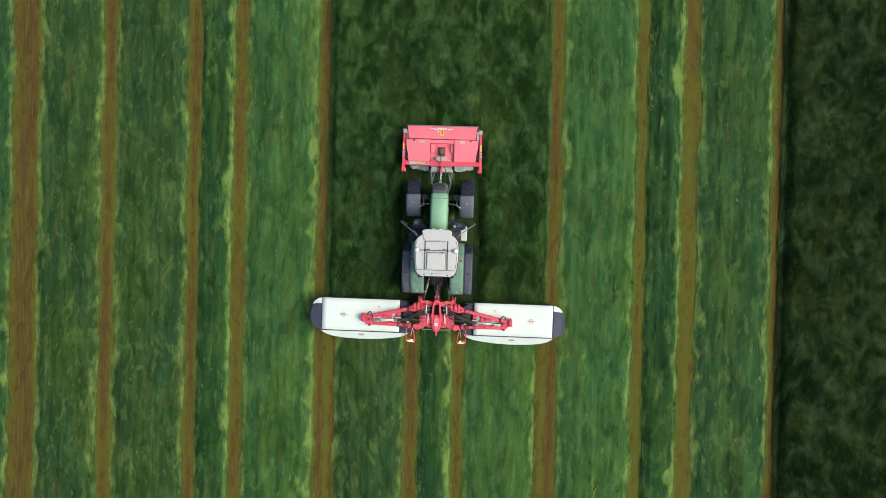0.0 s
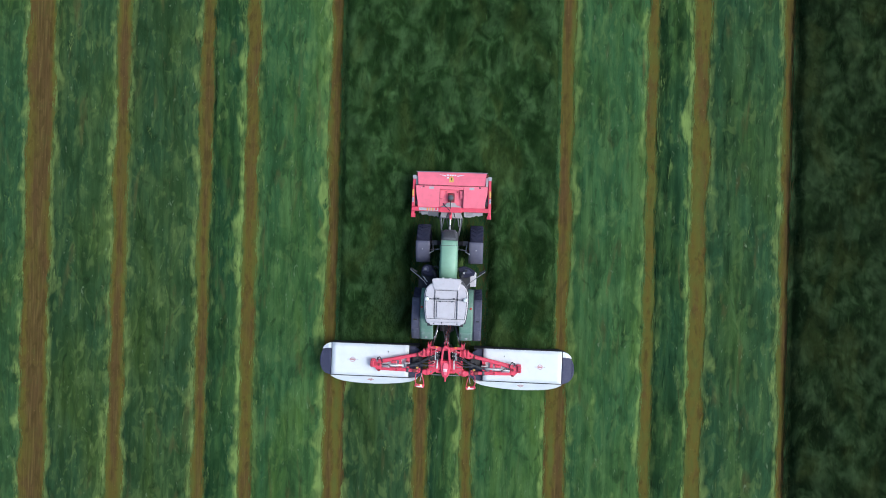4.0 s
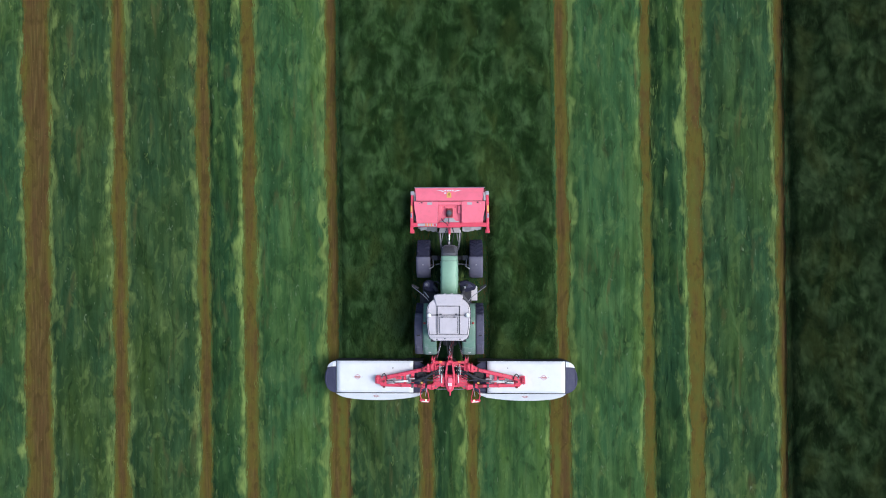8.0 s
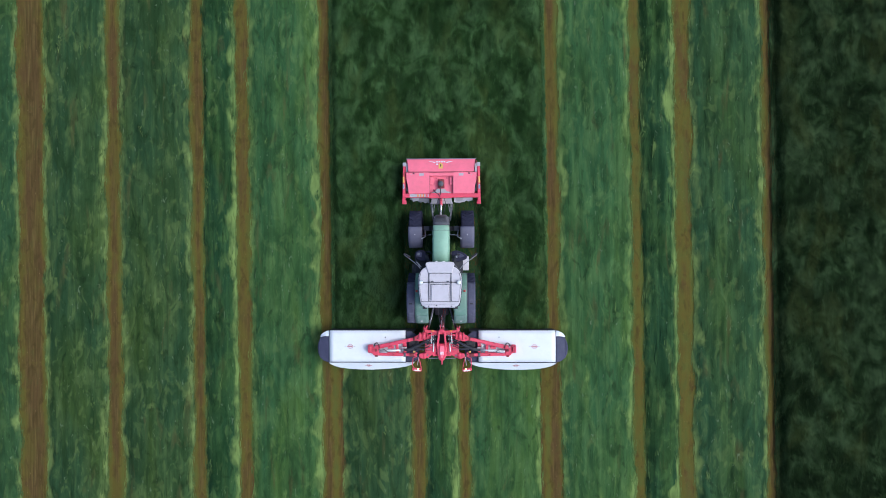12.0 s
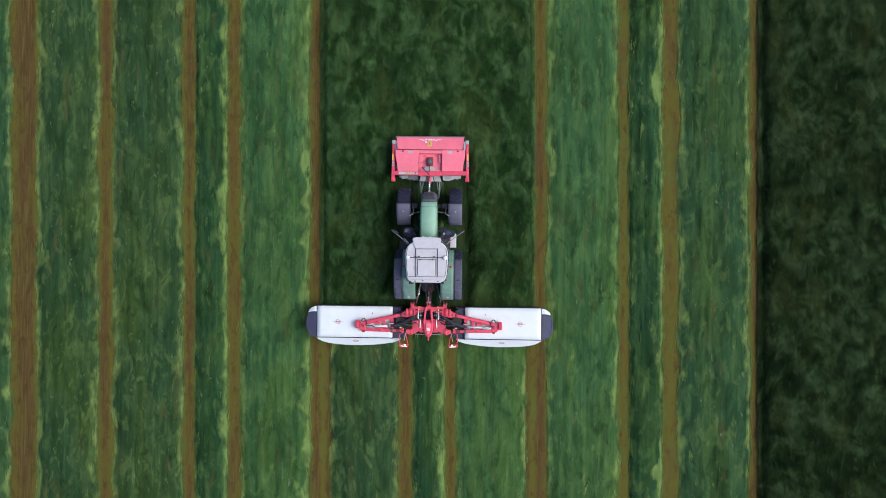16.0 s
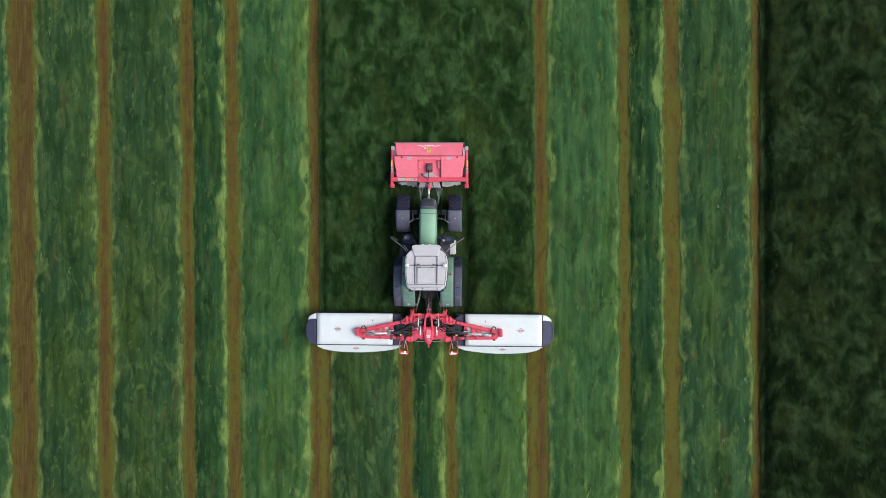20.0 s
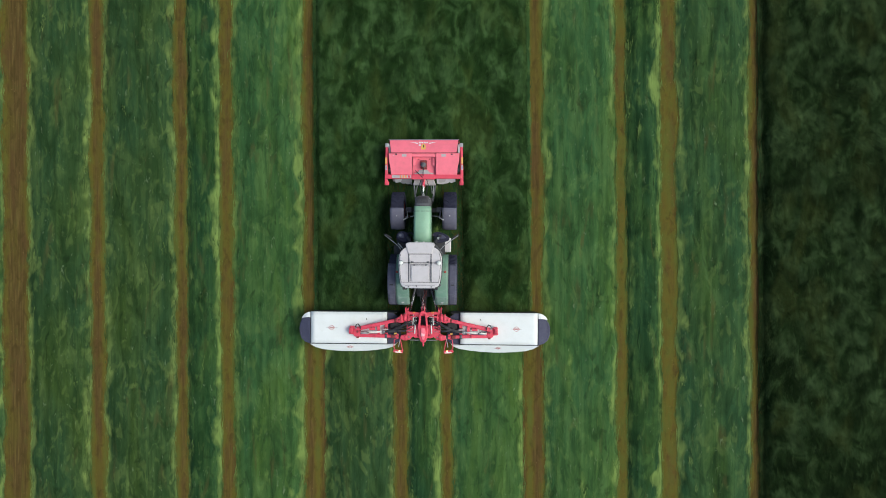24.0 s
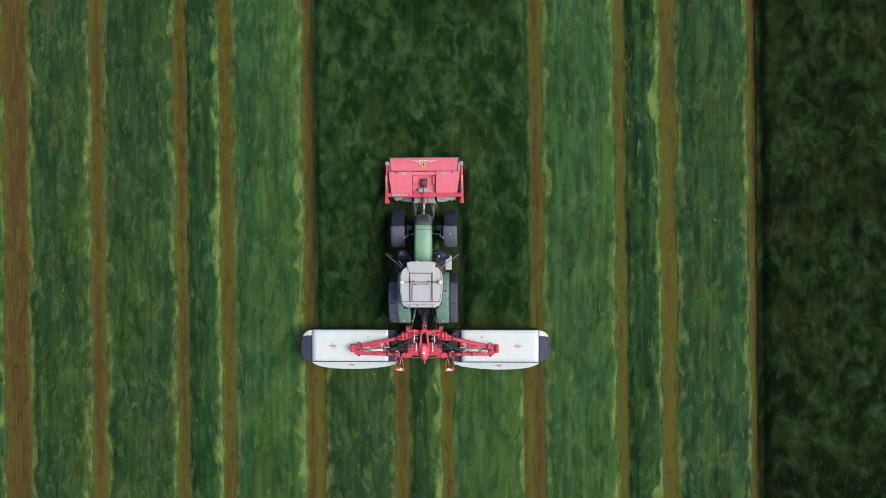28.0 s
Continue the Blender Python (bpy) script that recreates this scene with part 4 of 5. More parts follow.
    for k in range(7):
        x = rng.uniform(-0.24, 0.24)
        u = rng.uniform(-0.05, 0.05)
        part("hose", tube([(x, 0.86, 1.28), (x + u, 0.66, 1.3 + 0.1 * rng.random()), (x * 0.6 - u, 0.42, 1.16 + 0.12 * rng.random()), (x * 0.5 + u, 0.2, 1.05), (x * 0.7, 0.0, 1.02)], rng.choice((0.01, 0.013, 0.016)), 6), rng.choice(("black", "black", "iron", "dark_red")), t)
    part("drawbar", box(-0.08, 0.08, 0.25, 0.75, 0.42, 0.52, 0.02), "iron", t)
    part("valve_stack", box(-0.2, 0.2, 0.8, 0.94, 1.2, 1.36, 0.02), "black", t)
    part("hitch_plate", box(-0.26, 0.26, 0.7, 0.92, 0.8, 1.05, 0.03), "black", t)
    # front linkage
    for s in (-1, 1):
        part("front_lift_arm", beam((s * 0.3, 4.0, 0.75), (s * 0.4, 4.62, 0.6), 0.07, 0.06, 0.12, 0.1), "dark_grey", t)
    part("front_frame", box(-0.3, 0.3, 3.92, 4.12, 0.55, 1.1, 0.03), "iron", t)
    return t


# ---------------------------------------------------------------- the front mower


def front_mower():
    t = thing("front_mower", "faded red front disc mower mounted ahead of the tractor", "mower")
    z_up = lambda x, y: 1.1 - 0.16 * max(0.0, (y - 5.76) / 0.51) ** 1.5
    z_lo = lambda x, y: 1.1 - 0.06 * (5.76 - y) / 0.8
    upper = part("front_cover", prism([(-1.26, 6.24), (1.24, 6.24), (1.215, 6.0), (1.185, 5.765), (-1.2, 5.765), (-1.23, 6.0)], lambda x, y: z_up(x, y) - 0.03, z_up, 0.012), "red_cover", t, "faded red plastic cover panel")
    part("front_lip", prism([(-1.3, 6.245), (1.28, 6.245), (1.28, 6.272), (-1.3, 6.272)], 0.86, 0.945, 0.008), "mid_grey", t, "grey rubber lip")
    part("cover_hinge", tube([(-1.22, 5.755, 1.095), (1.22, 5.755, 1.095)], 0.014, 8), "dark_red", t)
    for s in (-1, 1):
        part("rear_cover", prism([(s * 1.29, 5.745), (s * 0.43, 5.745), (s * 0.43, 4.97), (s * 1.2, 4.97), (s * 1.22, 5.2), (s * 1.28, 5.5)], lambda x, y: z_lo(x, y) - 0.03, z_lo, 0.012), "red_cover", t, "faded red plastic cover panel")
        part("cover_catch", box(s * 0.98, s * 1.04, 5.68, 5.73, 1.09, 1.115, 0.006), "black", t)
        part("warning_sticker", box(s * 0.72 - 0.085, s * 0.72 + 0.085, 5.62, 5.71, 1.09, 1.098, 0.002), "flap", t)
        part("rivet", tube([(s * 1.1, 5.66, 1.085), (s * 1.1, 5.66, 1.105)], 0.015, 8), "steel", t)
        arm = part("side_arm", beam((s * 1.38, 4.66, 0.95), (s * 1.36, 6.04, 0.93), 0.11, 0.09, 0.14, 0.1, 0.015), "red", t)
        part("side_reflector", box(s * 1.385 - 0.03, s * 1.385 + 0.03, 5.37, 5.6, 1.0, 1.02, 0.004), "yellow", arm)
        part("side_label", box(s * 1.385 - 0.03, s * 1.385 + 0.03, 5.15, 5.32, 1.0, 1.02, 0.004), "flap", arm)
        part("label_mark", box(s * 1.385 - 0.016, s * 1.385 + 0.016, 5.18, 5.27, 1.018, 1.024, 0.002), "blue", arm)
        part("arm_bracket", box(s * 1.29, s * 1.42, 5.98, 6.12, 0.86, 1.0, 0.02), "grey", arm)
        part("bracket_plate", box(s * 1.22, s * 1.3, 5.78, 6.08, 0.85, 0.97, 0.01), "flap", arm)
        part("arm_foot", box(s * 1.29, s * 1.44, 4.6, 4.74, 0.82, 1.0, 0.02), "red", arm)
        part("arm_strut", tube([(s * 1.28, 5.35, 0.94), (s * 1.24, 5.05, 1.0)], 0.03, 8), "black", arm)
        part("strut_joint", box(s * 1.2, s * 1.3, 5.08, 5.2, 0.9, 1.02, 0.015), "iron", arm)
        part("side_skirt", prism([(s * 1.24, 5.0), (s * 1.28, 5.0), (s * 1.3, 6.2), (s * 1.26, 6.2)], 0.12, 0.9, 0.004), "dark_red", t)
        part("drum", lathe([(0.0, 0.06), (0.3, 0.06), (0.34, 0.1), (0.2, 0.16), (0.16, 0.7), (0.0, 0.7)], 20, (s * 0.75, 5.55, 0), "z"), "iron", t)
    part("front_skirt", box(-1.26, 1.24, 6.22, 6.25, 0.12, 0.9, 0.004), "dark_red", t)
    # recess with the gearbox
    part("recess_floor", box(-0.43, 0.43, 4.98, 5.745, 0.86, 0.9, 0.004), "red_cover", t)
    part("recess_rim", prism([(-0.43, 5.62), (0.43, 5.62), (0.43, 5.742), (-0.43, 5.742)], 0.84, 1.07, 0.008), "red_cover", t)
    for s in (-1, 1):
        part("recess_cheek", box(s * 0.42, s * 0.3, 5.3, 5.6, 0.88, 0.98, 0.015), "red_cover", t)
        part("side_web", box(s * 1.2, s * 1.34, 4.98, 5.98, 0.82, 0.86, 0.004), "dark_red", t)
        part("recess_bolt", tube([(s * 0.2, 5.55, 0.84), (s * 0.2, 5.55, 0.93)], 0.02, 8), "dark_red", t)
    part("gearbox", box(-0.13, 0.11, 5.18, 5.5, 0.82, 1.0, 0.03), "dark_red", t)
    part("gear_cap", lathe([(0.0, 1.16), (0.06, 1.16), (0.095, 1.12), (0.1, 0.98), (0.12, 0.96)], 18, (-0.02, 5.33, 0), "z"), "dark_grey", t)
    part("oil_line", tube([(-0.02, 5.25, 1.1), (-0.03, 5.0, 1.12), (-0.02, 4.8, 1.0), (0.0, 4.45, 0.95)], 0.016, 8), "iron", t)
    part("hitch_cover", prism([(-0.38, 4.92), (0.38, 4.92), (0.34, 5.02), (0.2, 5.06), (0.12, 5.15), (-0.16, 5.15), (-0.23, 5.05), (-0.35, 5.02)], 0.86, 1.02, 0.02), "flap", t)
    rear = part("rear_beam", beam((-1.42, 4.9, 1.0), (1.38, 4.9, 1.0), 0.15, 0.15, 0.14, 0.14, 0.02), "red", t)
    part("beam_label", box(-1.16, -0.46, 4.845, 4.95, 1.068, 1.074, 0.002), "flap", rear)
    for k in range(3):
        part("beam_stripe", box(-0.88 + k * 0.1, -0.83 + k * 0.1, 4.85, 4.945, 1.072, 1.078, 0.002), "orange", rear)
    part("beam_mark", box(-1.12, -1.02, 4.88, 4.92, 1.072, 1.078, 0.002), "grey", rear)
    part("beam_plate", box(-0.58, -0.5, 4.86, 4.94, 1.072, 1.078, 0.002), "red", rear)
    part("beam_hose", tube([(-0.3, 5.12, 1.08), (-0.22, 5.02, 1.12), (-0.1, 4.93, 1.1), (-0.02, 4.8, 1.06)], 0.014, 8), "black", rear)
    part("beam_saddle", prism([(-0.45, 4.8), (0.4, 4.8), (0.36, 4.99), (-0.38, 4.99)], 1.0, 1.085, 0.012), "red", rear)
    rng = random.Random(8)
    for x0, x1, d in ((-1.16, -0.46, 0.06), (0.46, 1.14, -0.04)):
        hem = [(x1 - (x1 - x0) * k / 9, 4.7 - d * (1 - 2 * k / 9) + rng.uniform(-0.03, 0.03)) for k in range(10)]
        part("canvas_flap", prism([(x0, 4.85), (x1, 4.86)] + hem, lambda x, y: 0.62 + (y - 4.6) * 0.9 + 0.03 * math.sin(x * 17), lambda x, y: 0.64 + (y - 4.6) * 0.9 + 0.03 * math.sin(x * 17), 0), "mid_grey" if x0 < 0 else "roof", t, "crumpled grey canvas flap" if x0 < 0 else "crumpled pale canvas flap")
        part("flap_fold", prism([(x0 + 0.06, 4.81), (x0 + 0.34, 4.83), (x0 + 0.3, 4.73), (x0 + 0.1, 4.7)], lambda x, y: 0.66 + (y - 4.6) * 0.9, lambda x, y: 0.69 + (y - 4.6) * 0.9, 0.004), "grey" if x0 < 0 else "flap", t)
    part("hitch_frame", prism([(-0.42, 4.62), (0.42, 4.62), (0.34, 4.84), (-0.34, 4.84)], 0.55, 0.85, 0.02), "flap", t)
    part("hitch_frame_post", box(-0.05, 0.03, 4.55, 4.85, 0.6, 1.0, 0.015), "red", t)
    for s in (-1, 1):
        part("support_rod", tube([(s * 0.36, 4.86, 0.95), (s * 0.345, 4.5, 0.92), (s * 0.33, 4.18, 0.85)], 0.011, 8), "grey", t)
        part("spring", tube([(s * 0.24, 4.7, 0.8), (s * 0.3, 4.3, 0.9)], 0.018, 8), "mid_grey", t)
        part("hitch_hose", tube([(s * 0.1, 4.8, 1.02), (s * 0.16, 4.6, 1.08), (s * 0.1, 4.35, 1.05), (s * 0.05, 4.15, 1.0)], 0.015, 6), "black", t)
    part("hitch_top_link", tube([(-0.02, 4.85, 0.95), (-0.02, 4.5, 0.97), (-0.02, 4.14, 1.0)], [0.025, 0.04, 0.025]), "steel", t)
    part("link_joint", box(-0.06, 0.02, 4.18, 4.28, 0.95, 1.05, 0.02), "flap", t)
    part("cutter_bar", box(-1.4, 1.4, 5.4, 5.75, 0.0, 0.07, 0.02), "iron", t)
    # badge: white wings, bars and a yellow sticker
    part("yellow_sticker", prism([(-0.1, 5.88), (0.06, 5.88), (0.06, 6.05), (0.03, 6.05), (0.01, 6.1), (-0.05, 6.1), (-0.07, 6.05), (-0.1, 6.05)], lambda x, y: z_up(x, y) + 0.001, lambda x, y: z_up(x, y) + 0.006, 0), "yellow", upper)
    part("sticker_mark", prism([(-0.035, 5.95), (-0.005, 5.95), (-0.005, 6.05), (-0.035, 6.05)], lambda x, y: z_up(x, y) + 0.006, lambda x, y: z_up(x, y) + 0.009, 0), "black", upper)
    for s in (-1, 1):
        wing = [(s * 0.2, 6.09), (s * 0.3, 6.12), (s * 0.46, 6.155), (s * 0.3, 6.15), (s * 0.2, 6.13)]
        part("badge_wing", prism([(x - 0.02, y) for x, y in wing], lambda x, y: z_up(x, y) + 0.001, lambda x, y: z_up(x, y) + 0.006, 0), "white", upper)
    for k in range(4):
        x = -0.19 + k * 0.09
        part("badge_bar", prism([(x, 6.115), (x + 0.065, 6.115), (x + 0.065, 6.165), (x, 6.165)], lambda x, y: z_up(x, y) + 0.001, lambda x, y: z_up(x, y) + 0.006, 0), "white", upper)
    part("small_label", prism([(-0.19, 6.02), (-0.12, 6.02), (-0.12, 6.07), (-0.19, 6.07)], lambda x, y: z_up(x, y) + 0.001, lambda x, y: z_up(x, y) + 0.006, 0), "white", upper)
    return t


# ---------------------------------------------------------------- the rear mower


def diamond(x, y, z, w, h, parent):
    """A plain red diamond mark with a pale rim and a bar across its middle."""
    rim = lambda k: [(x - w * k, y), (x - w * k * 0.35, y - h * k * 0.8), (x, y - h * k), (x + w * k * 0.35, y - h * k * 0.8), (x + w * k, y), (x + w * k * 0.35, y + h * k * 0.8), (x, y + h * k), (x - w * k * 0.35, y + h * k * 0.8)]
    part("mark", prism(rim(1.0), z, z + 0.004, 0), "print_red", parent)
    part("mark_ring", prism(rim(0.8), z + 0.004, z + 0.006, 0), "white", parent)
    part("mark_middle", box(x - w * 0.62, x + w * 0.62, y - h * 0.3, y + h * 0.3, z + 0.006, z + 0.009, 0), "print_red", parent)
    for s in (-1, 1):
        part("mark_tip", prism([(x + s * w * 1.15, y - h * 0.16), (x + s * w * 1.6, y), (x + s * w * 1.15, y + h * 0.16)], z, z + 0.004, 0), "flap", parent)


def cutting_side(t, s):
    """One wing of the rear mower: cover, canvas ends, cutter bar, arms and hydraulics."""
    q = lambda pts: [(s * x, y) for x, y in pts]
    top = lambda x, y: 0.87 - 0.02 * ((y + 0.6) / 0.6) ** 2 + 0.006 * math.sin(x * 2.1)
    bm = bmesh.new()
    grid = [[bm.verts.new((s * (1.345 + 2.81 * i / 16), -0.05 - 1.155 * j / 8, top(1.345 + 2.81 * i / 16, -0.05 - 1.155 * j / 8) + 0.004 * noise.noise((i * 0.7, j * 0.9, s)))) for i in range(17)] for j in range(9)]
    for j in range(8):
        for i in range(16):
            f = bm.faces.new((grid[j][i], grid[j][i + 1], grid[j + 1][i + 1], grid[j + 1][i]))
            f.smooth = True
    bmesh.ops.recalc_face_normals(bm, faces=bm.faces)
    if bm.faces[0].normal.z < 0:
        bmesh.ops.reverse_faces(bm, faces=bm.faces)
    bmesh.ops.solidify(bm, geom=bm.faces[:], thickness=0.03)
    bm.normal_update()
    for f in bm.faces:
        f.smooth = abs(f.normal.z) > 0.5
    cover = part("cover", bm, "white", t, "large white canvas cover panel")
    diamond(s * 3.385, -0.635, 0.878, 0.13, 0.095, cover)
    part("cover_pin", box(s * 2.09 - 0.012, s * 2.09 + 0.012, -0.33, -0.28, 0.86, 0.9, 0.004), "black", cover)
    # seams
    part("end_seam", box(s * 4.157, s * 4.18, -1.23, -0.045, 0.8, 0.858, 0.003), "black", cover)
    part("rear_seam", box(s * 1.33, s * 4.18, -1.235, -1.207, 0.79, 0.848, 0.004), "black", cover)
    part("front_seam", box(s * 1.33, s * 4.18, -0.05, -0.036, 0.8, 0.85, 0.003), "black", cover)
    part("inner_seam", box(s * 1.325, s * 1.343, -1.22, -0.045, 0.8, 0.856, 0.003), "black", cover)
    # rear flap, bellied and sloping down
    edge = [(1.02, -1.24), (1.12, -1.32), (1.32, -1.4), (1.7, -1.465), (2.1, -1.51), (2.57, -1.535), (3.0, -1.53), (3.42, -1.505), (3.75, -1.46), (3.98, -1.39), (4.12, -1.31), (4.19, -1.24)]
    drop = lambda x, y: 0.84 + (y + 1.238) * 0.75
    flap = part("rear_flap", prism(q(edge), lambda x, y: drop(x, y) - 0.02, drop, 0.006), "white", t, "white rear canvas flap")
    m = Matrix.Translation((s * 2.72, -1.355, drop(0, -1.355) + 0.004)) @ Matrix.Rotation(math.atan(0.75), 4, "X")
    mark = part("mark", prism([(-0.13, 0), (0, -0.07), (0.13, 0), (0, 0.07)], 0, 0.004, 0), "print_red", flap)
    mark.matrix_local = m
    ring = part("mark_ring", prism([(-0.095, 0), (0, -0.05), (0.095, 0), (0, 0.05)], 0.004, 0.006, 0), "white", flap)
    ring.matrix_local = m
    mid = part("mark_middle", box(-0.07, 0.07, -0.02, 0.02, 0.006, 0.009, 0), "print_red", flap)
    mid.matrix_local = m
    part("rear_curtain", prism(q([(1.1, -1.3), (4.1, -1.3), (4.1, -1.28), (1.1, -1.28)]), 0.15, 0.76, 0.004), "charcoal", t)
    part("front_curtain", box(s * 1.0, s * 4.15, -0.09, -0.06, 0.12, 0.83, 0.004), "black", t)
    # rounded outer end: charcoal canvas with a white corner
    bow = [(4.185, -0.275), (4.3, -0.272), (4.44, -0.295), (4.54, -0.37), (4.605, -0.52), (4.63, -0.7), (4.605, -0.9), (4.53, -1.06), (4.39, -1.17), (4.185, -1.23)]
    fall = lambda x, y: 0.84 - 0.5 * max(0, abs(x) - 4.3) ** 1.2
    outer = part("outer_cover", prism(q(bow), lambda x, y: fall(x, y) - 0.03, fall, 0.012), "charcoal", t, "rounded charcoal canvas end cover")
    part("corner_cover", prism(q([(4.185, -0.06), (4.27, -0.075), (4.38, -0.125), (4.47, -0.2), (4.53, -0.31), (4.43, -0.28), (4.3, -0.262), (4.185, -0.262)]), lambda x, y: fall(x, y) - 0.03, lambda x, y: fall(x, y) + 0.006, 0.008), "white", t, "white canvas corner piece")
    part("outer_curtain", prism(q([(4.2, -0.09), (4.4, -0.16), (4.5, -0.3), (4.57, -0.55), (4.58, -0.8), (4.52, -1.02), (4.38, -1.15), (4.1, -1.29), (4.09, -1.27), (4.36, -1.13), (4.5, -1.0), (4.555, -0.8), (4.545, -0.56), (4.48, -0.32), (4.39, -0.18), (4.2, -0.11)]), 0.12, 0.77, 0), "charcoal", outer)
    # dark inner canvas
    low = lambda x, y: 0.78 - 0.12 * max(0, 1.33 - abs(x))
    part("inner_cover", prism(q([(1.32, -0.055), (1.15, -0.09), (0.98, -0.2), (0.86, -0.38), (0.84, -0.8), (0.86, -1.1), (0.98, -1.2), (1.32, -1.225)]), lambda x, y: low(x, y) - 0.03, low, 0.012), "charcoal", t, "dark canvas inner cover")
    part("inner_corner", prism(q([(1.32, -1.235), (1.0, -1.215), (0.94, -1.15), (1.08, -1.3), (1.3, -1.34)]), 0.74, 0.78, 0.006), "white", t, "white canvas corner piece")
    # cutter bar on the ground
    part("cutter_bar", box(s * 0.95, s * 4.45, -0.75, -0.4, 0.0, 0.08, 0.02), "iron", t)
    for k in range(7):
        part("cutting_disc", lathe([(0.0, 0.14), (0.1, 0.14), (0.2, 0.1), (0.22, 0.08)], 14, (s * (1.2 + 0.5 * k), -0.52, 0), "z"), "iron", t)
    for k in range(3):
        x = 1.6 + k * 1.1
        part("cover_rib", box(s * x - 0.03, s * x + 0.03, -1.15, -0.1, 0.78, 0.82, 0.005), "iron", t)
    part("cover_post", box(s * 2.3, s * 2.6, -0.85, -0.65, 0.05, 0.83, 0.02), "iron", t)
    # carrying arms
    upper = part("upper_arm", beam((s * 0.9, -0.305, 1.06), (s * 2.52, -0.68, 0.99), 0.115, 0.155, 0.12, 0.11, 0.036), "red", t)
    for x in (1.12, 1.62, 2.14):
        y = -0.305 - (x - 0.9) * 0.2377
        part("arm_weld", beam((s * x, y, 1.055 - 0.043 * (x - 0.9)), (s * (x + 0.03), y - 0.0071, 1.054 - 0.043 * (x - 0.9)), 0.125 + 0.025 * (x - 0.9), 0.125 + 0.025 * (x - 0.9), 0.128, 0.128, 0.02), "red", upper)
    for d in (-0.075, 0.075):
        part("arm_fork", beam((s * 0.78, -0.27 + d, 1.07), (s * 1.0, -0.325 + d * 0.8, 1.06), 0.035, 0.03, 0.14, 0.1, 0.008), "red", upper)
    part("fork_pin", tube([(s * 0.84, -0.16, 1.08), (s * 0.84, -0.42, 1.08)], 0.03, 10), "steel", upper)
    part("brace_plate", prism(q([(1.6, -0.5), (1.7, -0.52), (1.68, -0.86), (1.58, -0.86)]), 0.95, 0.99, 0.008), "red", upper)
    part("brace_block", box(s * 1.76, s * 1.98, -0.7, -0.6, 0.95, 1.02, 0.02), "red", upper)
    part("arm_block", prism(q([(0.6, -0.12), (0.78, -0.14), (0.96, -0.24), (0.98, -0.37), (0.8, -0.42), (0.6, -0.36)]), 0.92, 1.14, 0.02), "red", t)
    part("arm_bolt", tube([(s * 0.88, -0.3, 1.1), (s * 0.88, -0.3, 1.17)], 0.03, 10), "dark_red", t)
    part("arm_sleeve", box(s * 1.16, s * 1.24, -0.43, -0.31, 1.03, 1.12, 0.012), "red", t)
    lower = part("lower_arm", beam((s * 0.95, -0.925, 1.0), (s * 2.5, -0.885, 0.97), 0.11, 0.14, 0.11, 0.11, 0.034), "red", t)
    part("arm_neck", beam((s * 0.66, -0.94, 1.0), (s * 0.97, -0.925, 1.0), 0.07, 0.08, 0.09, 0.09, 0.02), "red", lower)
    part("neck_joint", tube([(s * 1.36, -0.99, 1.02), (s * 1.36, -0.84, 1.02)], 0.05, 12), "dark_grey", lower)
    part("arm_pad", box(s * 1.02, s * 1.18, -0.98, -0.86, 0.96, 1.1, 0.02), "dark_red", t)
    part("tie_plate", prism(q([(1.3, -0.42), (1.42, -0.45), (1.42, -0.9), (1.31, -0.9)]), 0.93, 0.98, 0.008), "red", t)
    part("tie_block", box(s * 1.32, s * 1.44, -0.72, -0.6, 0.96, 1.05, 0.015), "dark_red", t)
    for k, x in enumerate((0.9, 1.72)):
        part("arm_lug", box(s * x, s * (x + 0.07), -0.985 + 0.02 * (k % 2), -0.83, 0.97, 1.07, 0.012), "red", t)
        part("arm_bolt_head", tube([(s * (x + 0.035), -0.9, 1.06), (s * (x + 0.035), -0.9, 1.09)], 0.018, 8), "dark_red", t)
    for k, x in enumerate((1.0, 1.9)):
        y = -0.29 - (x - 0.84) * 0.238
        part("arm_clip", box(s * x - 0.02, s * x + 0.02, y - 0.075, y + 0.075, 0.98, 1.13 - 0.03 * x, 0.008), "dark_red", t)
    for k in range(2):
        d = 0.06 * k
        part("arc_hose", tube([(s * 0.42, -0.32 - d, 1.13), (s * 0.62, -0.4 - d, 1.2), (s * 0.86, -0.56 - d * 0.6, 1.16), (s * 1.08, -0.66 - d * 0.4, 1.06), (s * (1.3 + 0.06 * k), -0.71 - d * 0.2, 1.03)], 0.022, 8), "black", t)
    end = part("arm_head", prism(q([(2.3, -0.66), (2.5, -0.62), (2.56, -0.555), (2.7, -0.565), (2.715, -0.84), (2.56, -0.86), (2.5, -0.94), (2.32, -0.93)]), 0.87, 1.04, 0.02), "red", t)
    for y in (-0.6, -0.68, -0.76, -0.82):
        part("head_bolt", tube([(s * 2.64, y, 1.15), (s * 2.64, y, 1.18)], 0.016, 8), "dark_red", end)
    part("head_web", prism(q([(2.34, -0.7), (2.56, -0.66), (2.56, -0.8), (2.34, -0.84)]), 0.98, 1.06, 0.02), "red", end)
    part("head_nut", tube([(s * 2.46, -0.62, 1.0), (s * 2.46, -0.62, 1.09)], 0.03, 8), "mid_grey", end)
    part("head_cap", box(s * 2.58, s * 2.7, -0.82, -0.6, 1.08, 1.16, 0.02), "red", end)
    part("head_pin", tube([(s * 2.4, -0.75, 1.0), (s * 2.4, -0.75, 1.14)], 0.04, 12), "dark_red", end)
    part("head_pin_cap", tube([(s * 2.4, -0.93, 1.02), (s * 2.4, -0.99, 1.02)], 0.05, 12), "dark_red", end)
